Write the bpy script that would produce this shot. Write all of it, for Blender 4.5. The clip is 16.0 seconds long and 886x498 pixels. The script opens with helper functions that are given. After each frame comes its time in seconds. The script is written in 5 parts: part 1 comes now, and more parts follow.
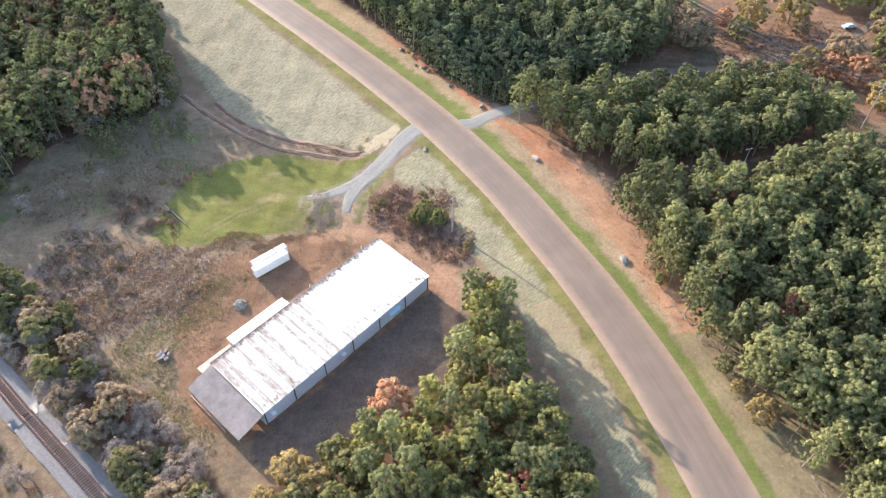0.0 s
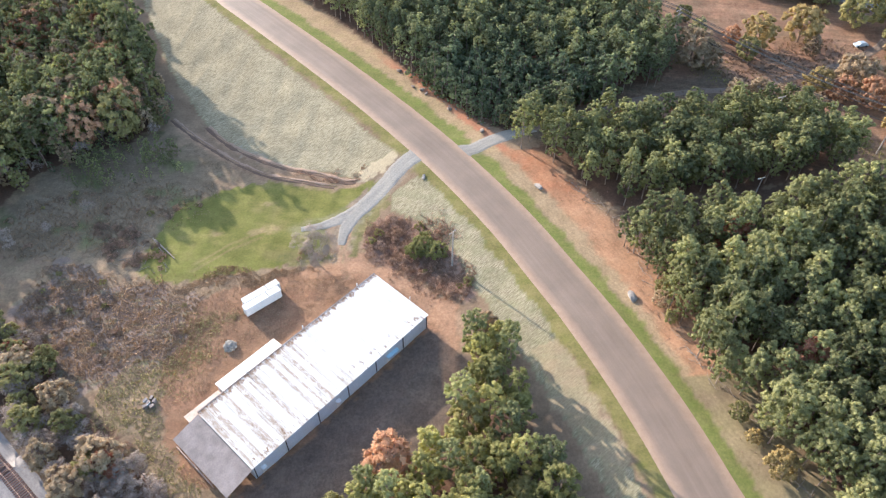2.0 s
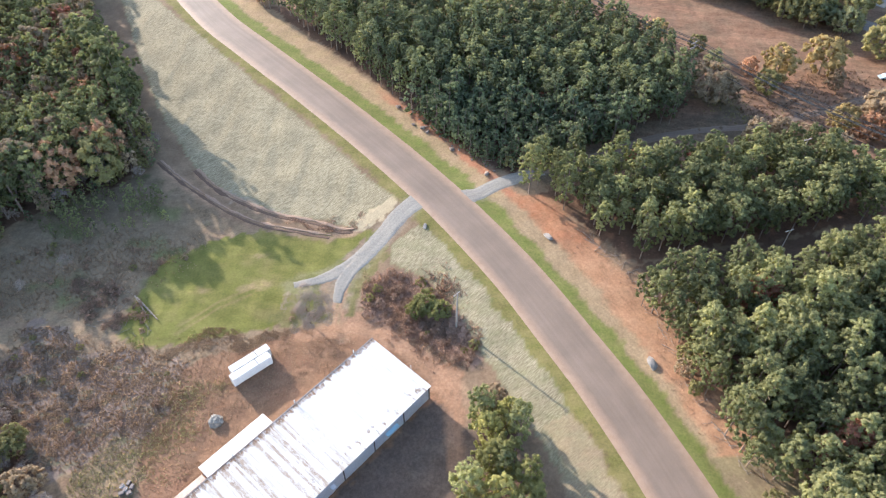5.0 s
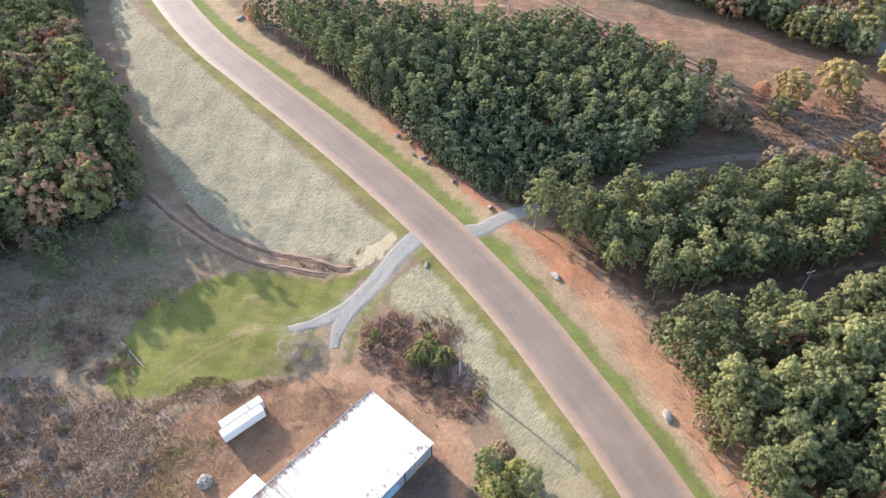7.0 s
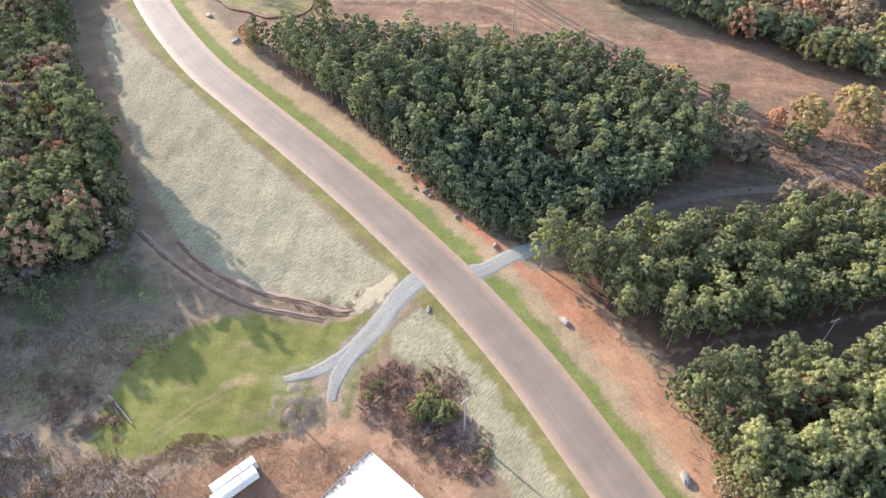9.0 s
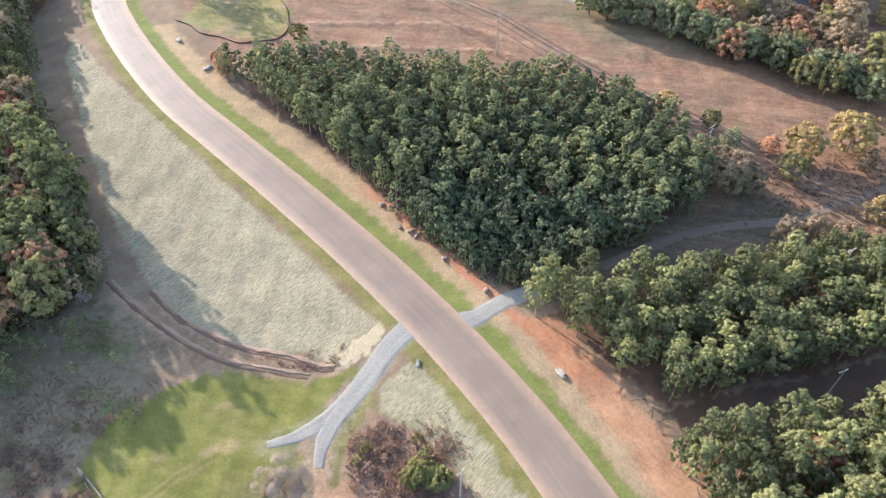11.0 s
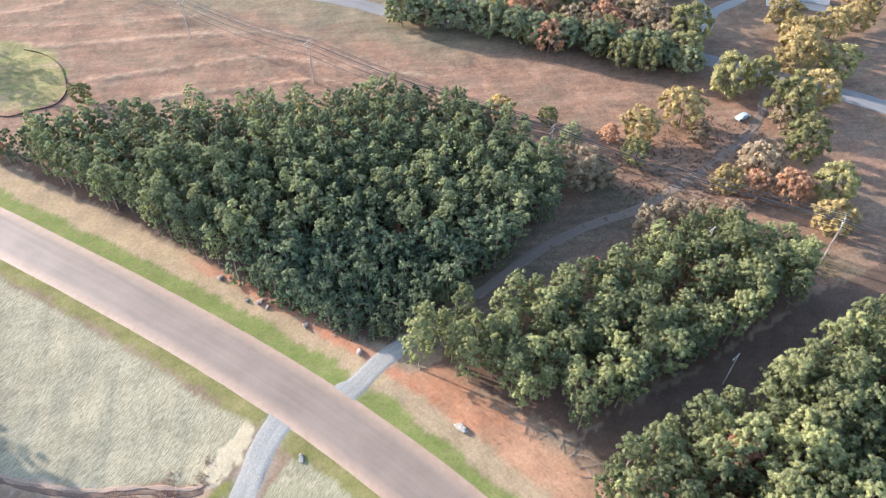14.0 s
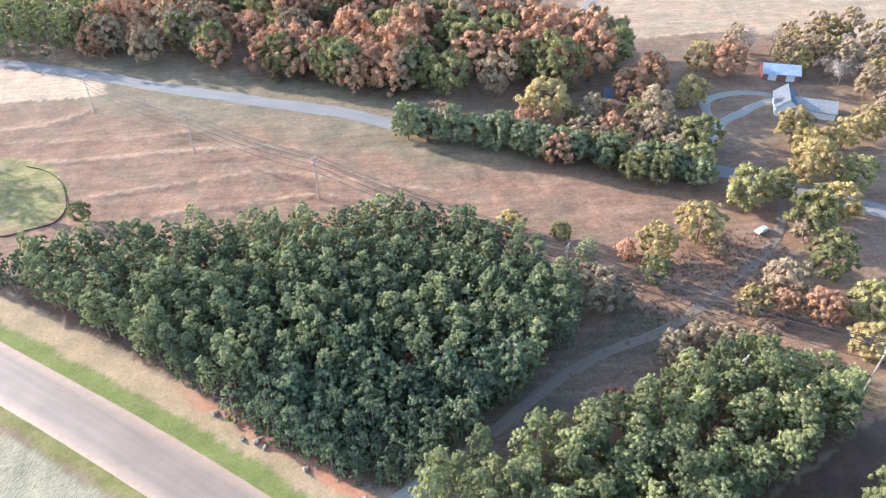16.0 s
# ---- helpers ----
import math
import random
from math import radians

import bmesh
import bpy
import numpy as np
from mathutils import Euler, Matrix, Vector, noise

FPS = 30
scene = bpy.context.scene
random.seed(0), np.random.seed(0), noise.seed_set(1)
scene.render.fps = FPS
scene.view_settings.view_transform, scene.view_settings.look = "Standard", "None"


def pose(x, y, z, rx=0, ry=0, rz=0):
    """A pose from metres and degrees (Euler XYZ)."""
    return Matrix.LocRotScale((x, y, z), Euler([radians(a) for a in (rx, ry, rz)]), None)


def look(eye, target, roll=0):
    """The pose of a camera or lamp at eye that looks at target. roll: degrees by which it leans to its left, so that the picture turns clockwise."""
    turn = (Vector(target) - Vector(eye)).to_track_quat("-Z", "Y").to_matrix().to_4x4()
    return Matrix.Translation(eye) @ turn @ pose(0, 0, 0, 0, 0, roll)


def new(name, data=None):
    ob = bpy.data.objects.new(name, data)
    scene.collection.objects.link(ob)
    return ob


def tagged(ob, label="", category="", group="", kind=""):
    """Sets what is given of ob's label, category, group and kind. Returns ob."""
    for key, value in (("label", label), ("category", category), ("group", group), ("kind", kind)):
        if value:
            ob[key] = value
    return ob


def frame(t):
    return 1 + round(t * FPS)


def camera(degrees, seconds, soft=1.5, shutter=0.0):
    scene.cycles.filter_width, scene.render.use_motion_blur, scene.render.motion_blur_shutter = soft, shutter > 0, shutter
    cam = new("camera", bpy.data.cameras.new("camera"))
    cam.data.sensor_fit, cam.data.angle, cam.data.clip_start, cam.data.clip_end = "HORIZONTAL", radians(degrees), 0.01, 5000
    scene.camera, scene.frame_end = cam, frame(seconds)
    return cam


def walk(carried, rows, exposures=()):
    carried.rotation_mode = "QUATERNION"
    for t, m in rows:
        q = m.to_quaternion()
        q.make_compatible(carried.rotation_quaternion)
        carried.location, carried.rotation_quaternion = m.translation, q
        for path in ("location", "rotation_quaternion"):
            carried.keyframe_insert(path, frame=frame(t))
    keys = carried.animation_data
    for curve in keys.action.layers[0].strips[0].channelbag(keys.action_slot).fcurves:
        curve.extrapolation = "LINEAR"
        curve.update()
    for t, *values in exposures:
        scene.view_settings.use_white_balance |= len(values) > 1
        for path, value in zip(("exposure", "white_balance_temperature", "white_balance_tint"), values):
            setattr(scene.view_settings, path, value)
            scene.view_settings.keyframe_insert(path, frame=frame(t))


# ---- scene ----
cam = camera(65.86, 16.0, 1.2)
# seconds, place in metres, then heading, pitch and roll in degrees
PATH = [
    (0, -0.00, -0.00, 121.34, -0.00, -47.41, 0.67),
    (0.5, 0.18, 2.52, 121.40, 0.04, -47.38, 0.58),
    (1, -0.03, 5.14, 121.38, -0.09, -47.33, 0.63),
    (1.5, 0.13, 7.74, 121.12, 0.01, -47.19, 0.48),
    (2, 0.20, 10.43, 121.13, 0.08, -47.11, 0.37),
    (2.5, 0.25, 13.15, 121.11, 0.13, -47.02, 0.22),
    (3, 0.29, 15.94, 120.79, 0.22, -46.87, 0.13),
    (3.5, 0.17, 18.83, 120.74, 0.19, -46.79, 0.10),
    (4, 0.09, 21.67, 120.76, 0.25, -46.73, 0.02),
    (6.5, -1.20, 36.21, 120.78, -0.02, -46.42, 0.02),
    (7, -1.15, 39.01, 120.67, 0.07, -46.26, -0.14),
    (7.5, -0.99, 41.83, 120.73, 0.22, -46.23, -0.36),
    (8, -1.27, 45.00, 120.91, 0.16, -46.20, -0.37),
    (8.5, -1.14, 48.33, 121.33, 0.31, -46.24, -0.52),
    (9, -0.97, 51.34, 121.77, 0.48, -46.17, -0.73),
    (11.5, -2.84, 68.38, 124.34, -2.29, -46.45, -0.14),
    (12, -2.78, 71.39, 124.15, -2.59, -46.39, -0.26),
    (12.5, -2.26, 74.36, 122.74, -7.80, -46.27, -0.02),
    (13, -1.50, 77.42, 121.32, -12.45, -46.07, 0.02),
    (13.5, -0.67, 80.43, 119.91, -16.80, -45.96, 0.12),
    (14, -0.42, 83.37, 119.31, -19.27, -46.01, 0.21),
    (14.5, 0.42, 86.42, 119.00, -19.02, -45.72, -0.09),
    (15, 0.59, 89.49, 119.43, -19.08, -43.23, -0.11),
    (15.5, 1.59, 92.53, 119.43, -18.84, -40.53, -0.50),
    (16, 1.85, 95.34, 118.82, -18.96, -38.38, -0.51),
]
walk(cam, [(t, pose(x, y, z, 90 + pitch, 0, yaw) @ pose(0, 0, 0, 0, 0, roll)) for t, x, y, z, yaw, pitch, roll in PATH],
     exposures=[(0, 1.94, 6150, 13.7), (3.5, 1.85, 6100, 13.7), (8, 1.90, 6000, 13.4), (9.2, 1.95, 6000, 13.2), (13, 2.02, 5900, 12.7), (16, 2.24, 5550, 11)])

# ---- world, sun and exposure ----
SUN_TO = Vector((-0.70, 0.714, 0)).normalized()      # the way to the sun on the plan
SUN_HIGH = radians(16.5)
world = bpy.data.worlds.new("world")
scene.world = world
world.use_nodes = True
wn = world.node_tree.nodes
sky = wn.new("ShaderNodeTexSky")
sky.sky_type, sky.sun_disc = "NISHITA", False
sky.sun_elevation, sky.sun_rotation = SUN_HIGH, math.atan2(SUN_TO.x, SUN_TO.y)
sky.air_density, sky.dust_density = 1.0, 1.2
world.node_tree.links.new(sky.outputs[0], wn["Background"].inputs[0])
wn["Background"].inputs[1].default_value = 0.15
sun = new("sun", bpy.data.lights.new("sun", "SUN"))
sun.data.energy, sun.data.angle, sun.data.color = 2.9, radians(0.6), (1.0, 0.905, 0.79)
sun.matrix_world = look((0, 0, 300), Vector((0, 0, 300)) - Vector((SUN_TO.x * math.cos(SUN_HIGH), SUN_TO.y * math.cos(SUN_HIGH), math.sin(SUN_HIGH))))


# ---- materials ----
class Nodes:
    """A material with short ways to add and join nodes."""

    def __init__(self, name, rough=0.8, metal=0.0):
        self.m = bpy.data.materials.new(name)
        self.m.use_nodes = True
        self.t = self.m.node_tree
        self.b = self.t.nodes["Principled BSDF"]
        self.b.inputs["Roughness"].default_value = rough
        self.b.inputs["Metallic"].default_value = metal
        self.b.inputs["Specular IOR Level"].default_value = 0.3

    def add(self, kind, **values):
        n = self.t.nodes.new("ShaderNode" + kind)
        for k, v in values.items():
            n.inputs[k.replace("_", " ")].default_value = v
        return n

    def join(self, a, b):
        self.t.links.new(a, b)

    def place(self, scale=(1, 1, 1), turn=0.0, space="Object", warp=0.0):
        c = self.add("TexCoord")
        m = self.add("Mapping")
        m.vector_type = "TEXTURE"
        m.inputs["Scale"].default_value = [1 / v for v in scale]
        m.inputs["Rotation"].default_value = (0, 0, -turn)
        if warp:
            sway = self.add("TexNoise", Scale=0.15, Detail=3.0)
            self.join(c.outputs[space], sway.inputs["Vector"])
            by = self.add("VectorMath")
            by.operation = "MULTIPLY_ADD"
            self.join(sway.outputs["Color"], by.inputs[0])
            by.inputs[1].default_value = (warp * 2.5, warp * 2.5, 0)
            self.join(c.outputs[space], by.inputs[2])
            self.join(by.outputs[0], m.inputs[0])
        else:
            self.join(c.outputs[space], m.inputs[0])
        return m.outputs[0]

    def noise(self, scale, detail=4.0, at=None, rough=0.6):
        n = self.add("TexNoise", Scale=scale, Detail=detail, Roughness=rough)
        self.join(at if at is not None else self.place(), n.inputs["Vector"])
        return n.outputs["Fac"]

    def ramp(self, fac, stops):
        n = self.add("ValToRGB")
        r = n.color_ramp
        while len(r.elements) < len(stops):
            r.elements.new(0.5)
        for e, (p, c) in zip(r.elements, stops):
            e.position = p
            e.color = (*c, 1) if len(c) == 3 else (c[0], c[0], c[0], 1)
        self.join(fac, n.inputs[0])
        return n.outputs[0]

    def mix(self, fac, a, b, kind="MIX"):
        n = self.add("MixRGB")
        n.blend_type = kind
        for value, slot in ((fac, 0), (a, 1), (b, 2)):
            if isinstance(value, (int, float)):
                n.inputs[slot].default_value = value if slot == 0 else (value, value, value, 1)
            elif isinstance(value, tuple):
                n.inputs[slot].default_value = (*value, 1)
            else:
                self.join(value, n.inputs[slot])
        return n.outputs[0]

    def attr(self, name, out="Color"):
        n = self.add("Attribute")
        n.attribute_name = name
        return n.outputs[out]

    def bump(self, height, strength=0.4, distance=0.1):
        n = self.add("Bump", Strength=strength, Distance=distance)
        self.join(height, n.inputs["Height"])
        self.join(n.outputs[0], self.b.inputs["Normal"])

    def colour(self, out):
        self.join(out, self.b.inputs["Base Color"])
        return self.m


def plain(name, colour, rough=0.7, metal=0.0, vary=0.25, scale=1.5):
    """Paint, metal, wood or stone of one colour, with grain and blotches."""
    n = Nodes(name, rough, metal)
    dark = tuple(c * (1 - vary) for c in colour)
    light = tuple(min(1, c * (1 + vary * 0.6)) for c in colour)
    a = n.ramp(n.noise(scale, 6), [(0.3, dark), (0.7, light)])
    b = n.ramp(n.noise(scale * 9, 3), [(0.3, (0.82,)), (0.7, (1.0,))])
    n.bump(n.noise(scale * 9, 3), 0.25, 0.03)
    return n.colour(n.mix(1.0, a, b, "MULTIPLY"))


def leaves(name, dark, light, through_colour, share=0.38):
    """Leaves that let some light through; each tree and each clump has a tone of its own."""
    n = Nodes(name, 0.75)
    info = n.add("ObjectInfo")
    tone = n.add("Math")
    tone.operation = "ADD"
    n.join(info.outputs["Random"], tone.inputs[0])
    n.join(n.attr("tone", "Fac"), tone.inputs[1])
    part_of = n.add("Math")
    part_of.operation = "FRACT"
    n.join(tone.outputs[0], part_of.inputs[0])
    base = n.ramp(part_of.outputs[0], [(0.0, dark), (0.55, tuple((a + b) / 2 for a, b in zip(dark, light))), (1.0, light)])
    speck = n.ramp(n.noise(0.9, 3), [(0.3, (0.72,)), (0.7, (1.15,))])
    col = n.mix(1.0, base, speck, "MULTIPLY")
    n.colour(col)
    n.b.inputs["Specular IOR Level"].default_value = 0.05
    thin = n.add("BsdfTranslucent")
    n.join(n.mix(1.0, col, through_colour, "MULTIPLY"), thin.inputs[0])
    both = n.add("MixShader")
    both.inputs[0].default_value = share
    n.join(n.b.outputs[0], both.inputs[1])
    n.join(thin.outputs[0], both.inputs[2])
    n.join(both.outputs[0], n.t.nodes["Material Output"].inputs["Surface"])
    return n.m


def ground_material():
    n = Nodes("earth_and_grass", 0.95)
    n.b.inputs["Specular IOR Level"].default_value = 0.1
    base = n.attr("base")
    masks = n.add("SeparateColor")
    n.join(n.attr("cover"), masks.inputs[0])
    straw, tufts, clay = masks.outputs[0], masks.outputs[1], masks.outputs[2]
    broad = n.ramp(n.noise(0.13, 5), [(0.25, (0.78,)), (0.75, (1.16,))])
    fine = n.ramp(n.noise(1.7, 6, rough=0.75), [(0.25, (0.68,)), (0.75, (1.25,))])
    col = n.mix(1.0, n.mix(1.0, base, broad, "MULTIPLY"), fine, "MULTIPLY")
    # straw laid in streaks down the slope
    at = n.place((0.8, 4.6, 1), radians(-40), "Object", 0.4)
    streak = n.noise(1.0, 5, at, 0.7)
    laid = n.ramp(streak, [(0.36, (0.18, 0.148, 0.088)), (0.48, (0.285, 0.236, 0.150)), (0.62, (0.40, 0.337, 0.222))])
    laid = n.mix(1.0, laid, broad, "MULTIPLY")
    col = n.mix(straw, col, laid)
    # dry tufts
    clumps = n.ramp(n.noise(0.75, 7, rough=0.8), [(0.34, (0.70,)), (0.52, (1.0,)), (0.7, (1.22,))])
    col = n.mix(tufts, col, n.mix(1.0, col, clumps, "MULTIPLY"))
    # the wide field: weeds in rows
    rows = n.ramp(n.noise(1.0, 4, n.place((0.045, 0.62, 1), radians(12), "Object", 1.6), 0.6), [(0.36, (0.88,)), (0.5, (1.0,)), (0.60, (1.10,))])
    rows = n.mix(1.0, rows, n.ramp(n.noise(2.4, 5, rough=0.8), [(0.32, (0.68,)), (0.68, (1.30,))]), "MULTIPLY")
    weedy = n.ramp(n.noise(0.09, 6, rough=0.75), [(0.42, (1.06, 0.98, 0.92)), (0.62, (0.80, 0.86, 0.82))])
    wide = n.attr("cover", "Alpha")
    col = n.mix(wide, col, n.mix(1.0, n.mix(1.0, col, rows, "MULTIPLY"), weedy, "MULTIPLY"))
    # scraped clay with tracks along it
    tracks = n.ramp(n.noise(1.0, 4, n.place((1.3, 0.25, 1), radians(-30), "Object", 0.8)), [(0.32, (0.88,)), (0.5, (0.99,)), (0.62, (1.06,))])
    col = n.mix(clay, col, n.mix(1.0, col, tracks, "MULTIPLY"))
    relief = n.mix(straw, n.noise(1.3, 8, rough=0.75), streak)
    n.bump(relief, 0.3, 0.16)
    return n.colour(col)


def road_material():
    n = Nodes("worn_asphalt", 0.6)
    uv = n.add("SeparateXYZ")
    n.join(n.place(space="UV"), uv.inputs[0])
    across = n.add("Math")
    across.operation = "ABSOLUTE"
    n.join(uv.outputs[0], across.inputs[0])
    wob = n.add("Math")
    wob.operation = "MULTIPLY_ADD"
    n.join(n.noise(0.35, 5), wob.inputs[0])
    wob.inputs[1].default_value = 1.6
    n.join(across.outputs[0], wob.inputs[2])
    dusty = n.add("MapRange")
    for k, v in zip((1, 2, 3, 4), (4.3, 6.4, 0.0, 1.0)):
        dusty.inputs[k].default_value = v
    n.join(wob.outputs[0], dusty.inputs[0])
    long_marks = n.noise(1.0, 4, n.place((0.9, 0.03, 1), 0, "UV"))
    tar = n.ramp(long_marks, [(0.3, (0.212, 0.153, 0.110)), (0.5, (0.230, 0.168, 0.122)), (0.7, (0.250, 0.184, 0.136))])
    tar = n.mix(1.0, tar, n.ramp(n.noise(0.12, 5), [(0.3, (0.88,)), (0.7, (1.1,))]), "MULTIPLY")
    grit = n.ramp(n.noise(6, 4), [(0.3, (0.93,)), (0.7, (1.05,))])
    dirt = n.ramp(n.noise(0.5, 5), [(0.3, (0.325, 0.212, 0.138)), (0.7, (0.40, 0.272, 0.182))])
    col = n.mix(dusty.outputs[0], tar, dirt)
    n.bump(n.noise(8, 3), 0.2, 0.02)
    return n.colour(n.mix(1.0, col, grit, "MULTIPLY"))


def gravel_material(name, dark, light):
    n = Nodes(name, 0.95)
    ruts = n.ramp(n.noise(1.0, 4, n.place((1.2, 0.05, 1), 0, "UV")), [(0.35, (0.88,)), (0.65, (1.06,))])
    col = n.ramp(n.noise(2.2, 8, rough=0.8), [(0.3, dark), (0.7, light)])
    n.bump(n.noise(5, 6), 0.5, 0.08)
    return n.colour(n.mix(1.0, col, ruts, "MULTIPLY"))


def roof_material():
    """White metal sheet with rust that runs down the fall of the roof."""
    n = Nodes("white_roof_sheet", 0.65)
    n.b.inputs["Specular IOR Level"].default_value = 0.12
    g = n.add("NewGeometry")

    def laid(scale):
        m = n.add("Mapping")
        m.vector_type = "TEXTURE"
        m.inputs["Location"].default_value = (-25.4, 90.3, 0)
        m.inputs["Rotation"].default_value = (0, 0, math.atan2(0.750, 0.661))
        m.inputs["Scale"].default_value = [1 / v for v in scale]
        n.join(g.outputs["Position"], m.inputs[0])
        return m.outputs[0]

    at = n.add("SeparateXYZ")
    n.join(laid((1, 1, 1)), at.inputs[0])

    def gate(axis, none, full):
        r = n.add("MapRange")
        for k, v in zip((1, 2, 3, 4), (none, full, 0.0, 1.0)):
            r.inputs[k].default_value = v
        n.join(at.outputs[axis], r.inputs[0])
        return r.outputs[0]

    ragged = n.noise(1.0, 6, laid((1.4, 0.5, 0.02)), 0.75)
    torn = n.ramp(ragged, [(0.36, (0.15,)), (0.56, (1.0,))])
    # broad faint runs of rust on the older half, with dark flecks in them
    older = gate(0, 5.0, -1.0)
    band = n.ramp(n.noise(1.0, 2, laid((0.62, 0.012, 0.02)), 0.5), [(0.47, (0.0,)), (0.56, (1.0,))])
    band = n.mix(1.0, band, older, "MULTIPLY")
    runs = n.mix(1.0, band, torn, "MULTIPLY")
    flecks = n.ramp(n.noise(1.0, 3, laid((2.4, 0.55, 0.02)), 0.65), [(0.57, (0.0,)), (0.68, (0.7,))])
    flecks = n.mix(1.0, flecks, band, "MULTIPLY")
    # ragged drips under the high edge and spots along the eave
    high = n.mix(0.55, n.noise(1.0, 3, laid((0.75, 0.10, 0.02)), 0.6), gate(1, 3.6, 8.4))
    drips = n.mix(1.0, n.ramp(high, [(0.655, (0.0,)), (0.72, (1.0,))]), torn, "MULTIPLY")
    dots = n.ramp(n.noise(1.0, 3, laid((1.0, 0.6, 0.02)), 0.6), [(0.57, (0.0,)), (0.64, (0.9,))])
    dots = n.mix(1.0, n.mix(1.0, dots, torn, "MULTIPLY"), gate(1, -4.6, -6.6), "MULTIPLY")
    rust = n.ramp(ragged, [(0.3, (0.13, 0.07, 0.042)), (0.7, (0.29, 0.175, 0.105))])
    white = n.ramp(n.noise(1.0, 5, laid((0.5, 0.2, 0.1))), [(0.3, (0.60, 0.565, 0.50)), (0.6, (0.76, 0.73, 0.665))])
    white = n.mix(n.mix(1.0, runs, 0.8, "MULTIPLY"), white, (0.33, 0.225, 0.15))
    n.bump(ragged, 0.2, 0.03)
    return n.colour(n.mix(n.mix(1.0, n.mix(1.0, flecks, drips, "SCREEN"), dots, "SCREEN"), white, rust))


M_GROUND = ground_material()
M_ROAD = road_material()
M_GRAVEL = gravel_material("pale_gravel", (0.205, 0.185, 0.155), (0.36, 0.328, 0.275))
M_TRACK = gravel_material("dirt_track", (0.165, 0.118, 0.085), (0.25, 0.18, 0.13))
M_MUD = gravel_material("wet_mud", (0.10, 0.063, 0.042), (0.18, 0.115, 0.08))
M_BERM = gravel_material("thrown_up_earth", (0.24, 0.155, 0.105), (0.38, 0.27, 0.19))
M_BALLAST = gravel_material("ballast_stone", (0.17, 0.152, 0.138), (0.30, 0.272, 0.25))
M_BACKROAD = gravel_material("grey_asphalt", (0.19, 0.17, 0.15), (0.255, 0.23, 0.205))
M_ROOF = roof_material()
M_WHITE = plain("white_sheet", (0.78, 0.77, 0.74), 0.5, vary=0.08)
M_SIDING = plain("pale_siding", (0.66, 0.69, 0.72), 0.55, vary=0.08, scale=0.7)
M_GREYROOF = plain("weathered_grey_sheet", (0.31, 0.255, 0.225), 0.8, vary=0.3, scale=0.4)
M_RUSTROOF = plain("rusty_pink_sheet", (0.56, 0.42, 0.34), 0.8, vary=0.3, scale=0.4)
M_STEEL = plain("dark_steel", (0.12, 0.10, 0.09), 0.55, 0.4)
M_RAIL = plain("rusty_rail_steel", (0.30, 0.20, 0.15), 0.5, 0.5)
M_TIE = plain("tarred_timber", (0.17, 0.10, 0.08), 0.9)
M_POLE = plain("weathered_pole_timber", (0.43, 0.37, 0.315), 0.9, scale=0.8)
M_WIRE = plain("dull_grey_wire", (0.06, 0.06, 0.06), 0.6, 0.2)
M_ROCK = plain("pale_granite", (0.36, 0.32, 0.275), 1.0, vary=0.4, scale=0.8)
M_DARKROCK = plain("dark_brown_rock", (0.30, 0.235, 0.19), 1.0, vary=0.4, scale=0.8)
M_BARK = plain("grey_brown_bark", (0.20, 0.145, 0.11), 0.95, vary=0.35, scale=2)
M_PINEBARK = plain("pine_bark", (0.33, 0.245, 0.185), 0.95, vary=0.35, scale=2)
M_DEADWOOD = plain("bleached_dead_wood", (0.33, 0.265, 0.21), 0.95, vary=0.4, scale=2)
M_BLUE = plain("blue_awning_sheet", (0.50, 0.72, 0.80), 0.5, vary=0.1)
M_GLASS = plain("dark_window_glass", (0.03, 0.04, 0.05), 0.1, vary=0.1)
M_TYRE = plain("black_rubber", (0.02, 0.02, 0.02), 0.85)
M_CLOTH = plain("faded_black_cloth", (0.09, 0.075, 0.06), 0.9)
M_BRICK = plain("red_brick_wall", (0.34, 0.13, 0.10), 0.9, scale=2)
M_SHINGLE = plain("grey_shingle", (0.13, 0.135, 0.145), 0.9, scale=1)
M_OLDSHINGLE = plain("faded_grey_shingle", (0.30, 0.285, 0.265), 0.9, scale=1)
M_TINROOF = plain("pale_tin_roof", (0.40, 0.44, 0.47), 0.5, 0.1, scale=0.6)
M_PINE = leaves("pine_needles", (0.122, 0.142, 0.085), (0.395, 0.39, 0.205), (1.3, 1.35, 0.8), 0.45)
M_YOUNG = leaves("young_pine_needles", (0.115, 0.138, 0.082), (0.28, 0.295, 0.16), (1.2, 1.35, 0.78), 0.4)
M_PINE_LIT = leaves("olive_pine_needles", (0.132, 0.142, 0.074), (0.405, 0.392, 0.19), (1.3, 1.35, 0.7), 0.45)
M_OLIVE = leaves("olive_leaves", (0.175, 0.165, 0.075), (0.38, 0.335, 0.15), (1.3, 1.25, 0.55))
M_YELLOW = leaves("yellow_leaves", (0.32, 0.245, 0.11), (0.53, 0.415, 0.19), (1.3, 1.12, 0.55))
M_ORANGE = leaves("orange_leaves", (0.38, 0.22, 0.13), (0.62, 0.39, 0.235), (1.3, 1.0, 0.65))
M_RED = leaves("red_leaves", (0.29, 0.125, 0.08), (0.43, 0.225, 0.135), (1.3, 0.8, 0.6))
M_TAN = leaves("dry_tan_leaves", (0.30, 0.225, 0.14), (0.48, 0.37, 0.235), (1.2, 1.0, 0.7))
M_GROVE = leaves("yellow_olive_needles", (0.18, 0.175, 0.072), (0.47, 0.435, 0.175), (1.3, 1.3, 0.58), 0.42)
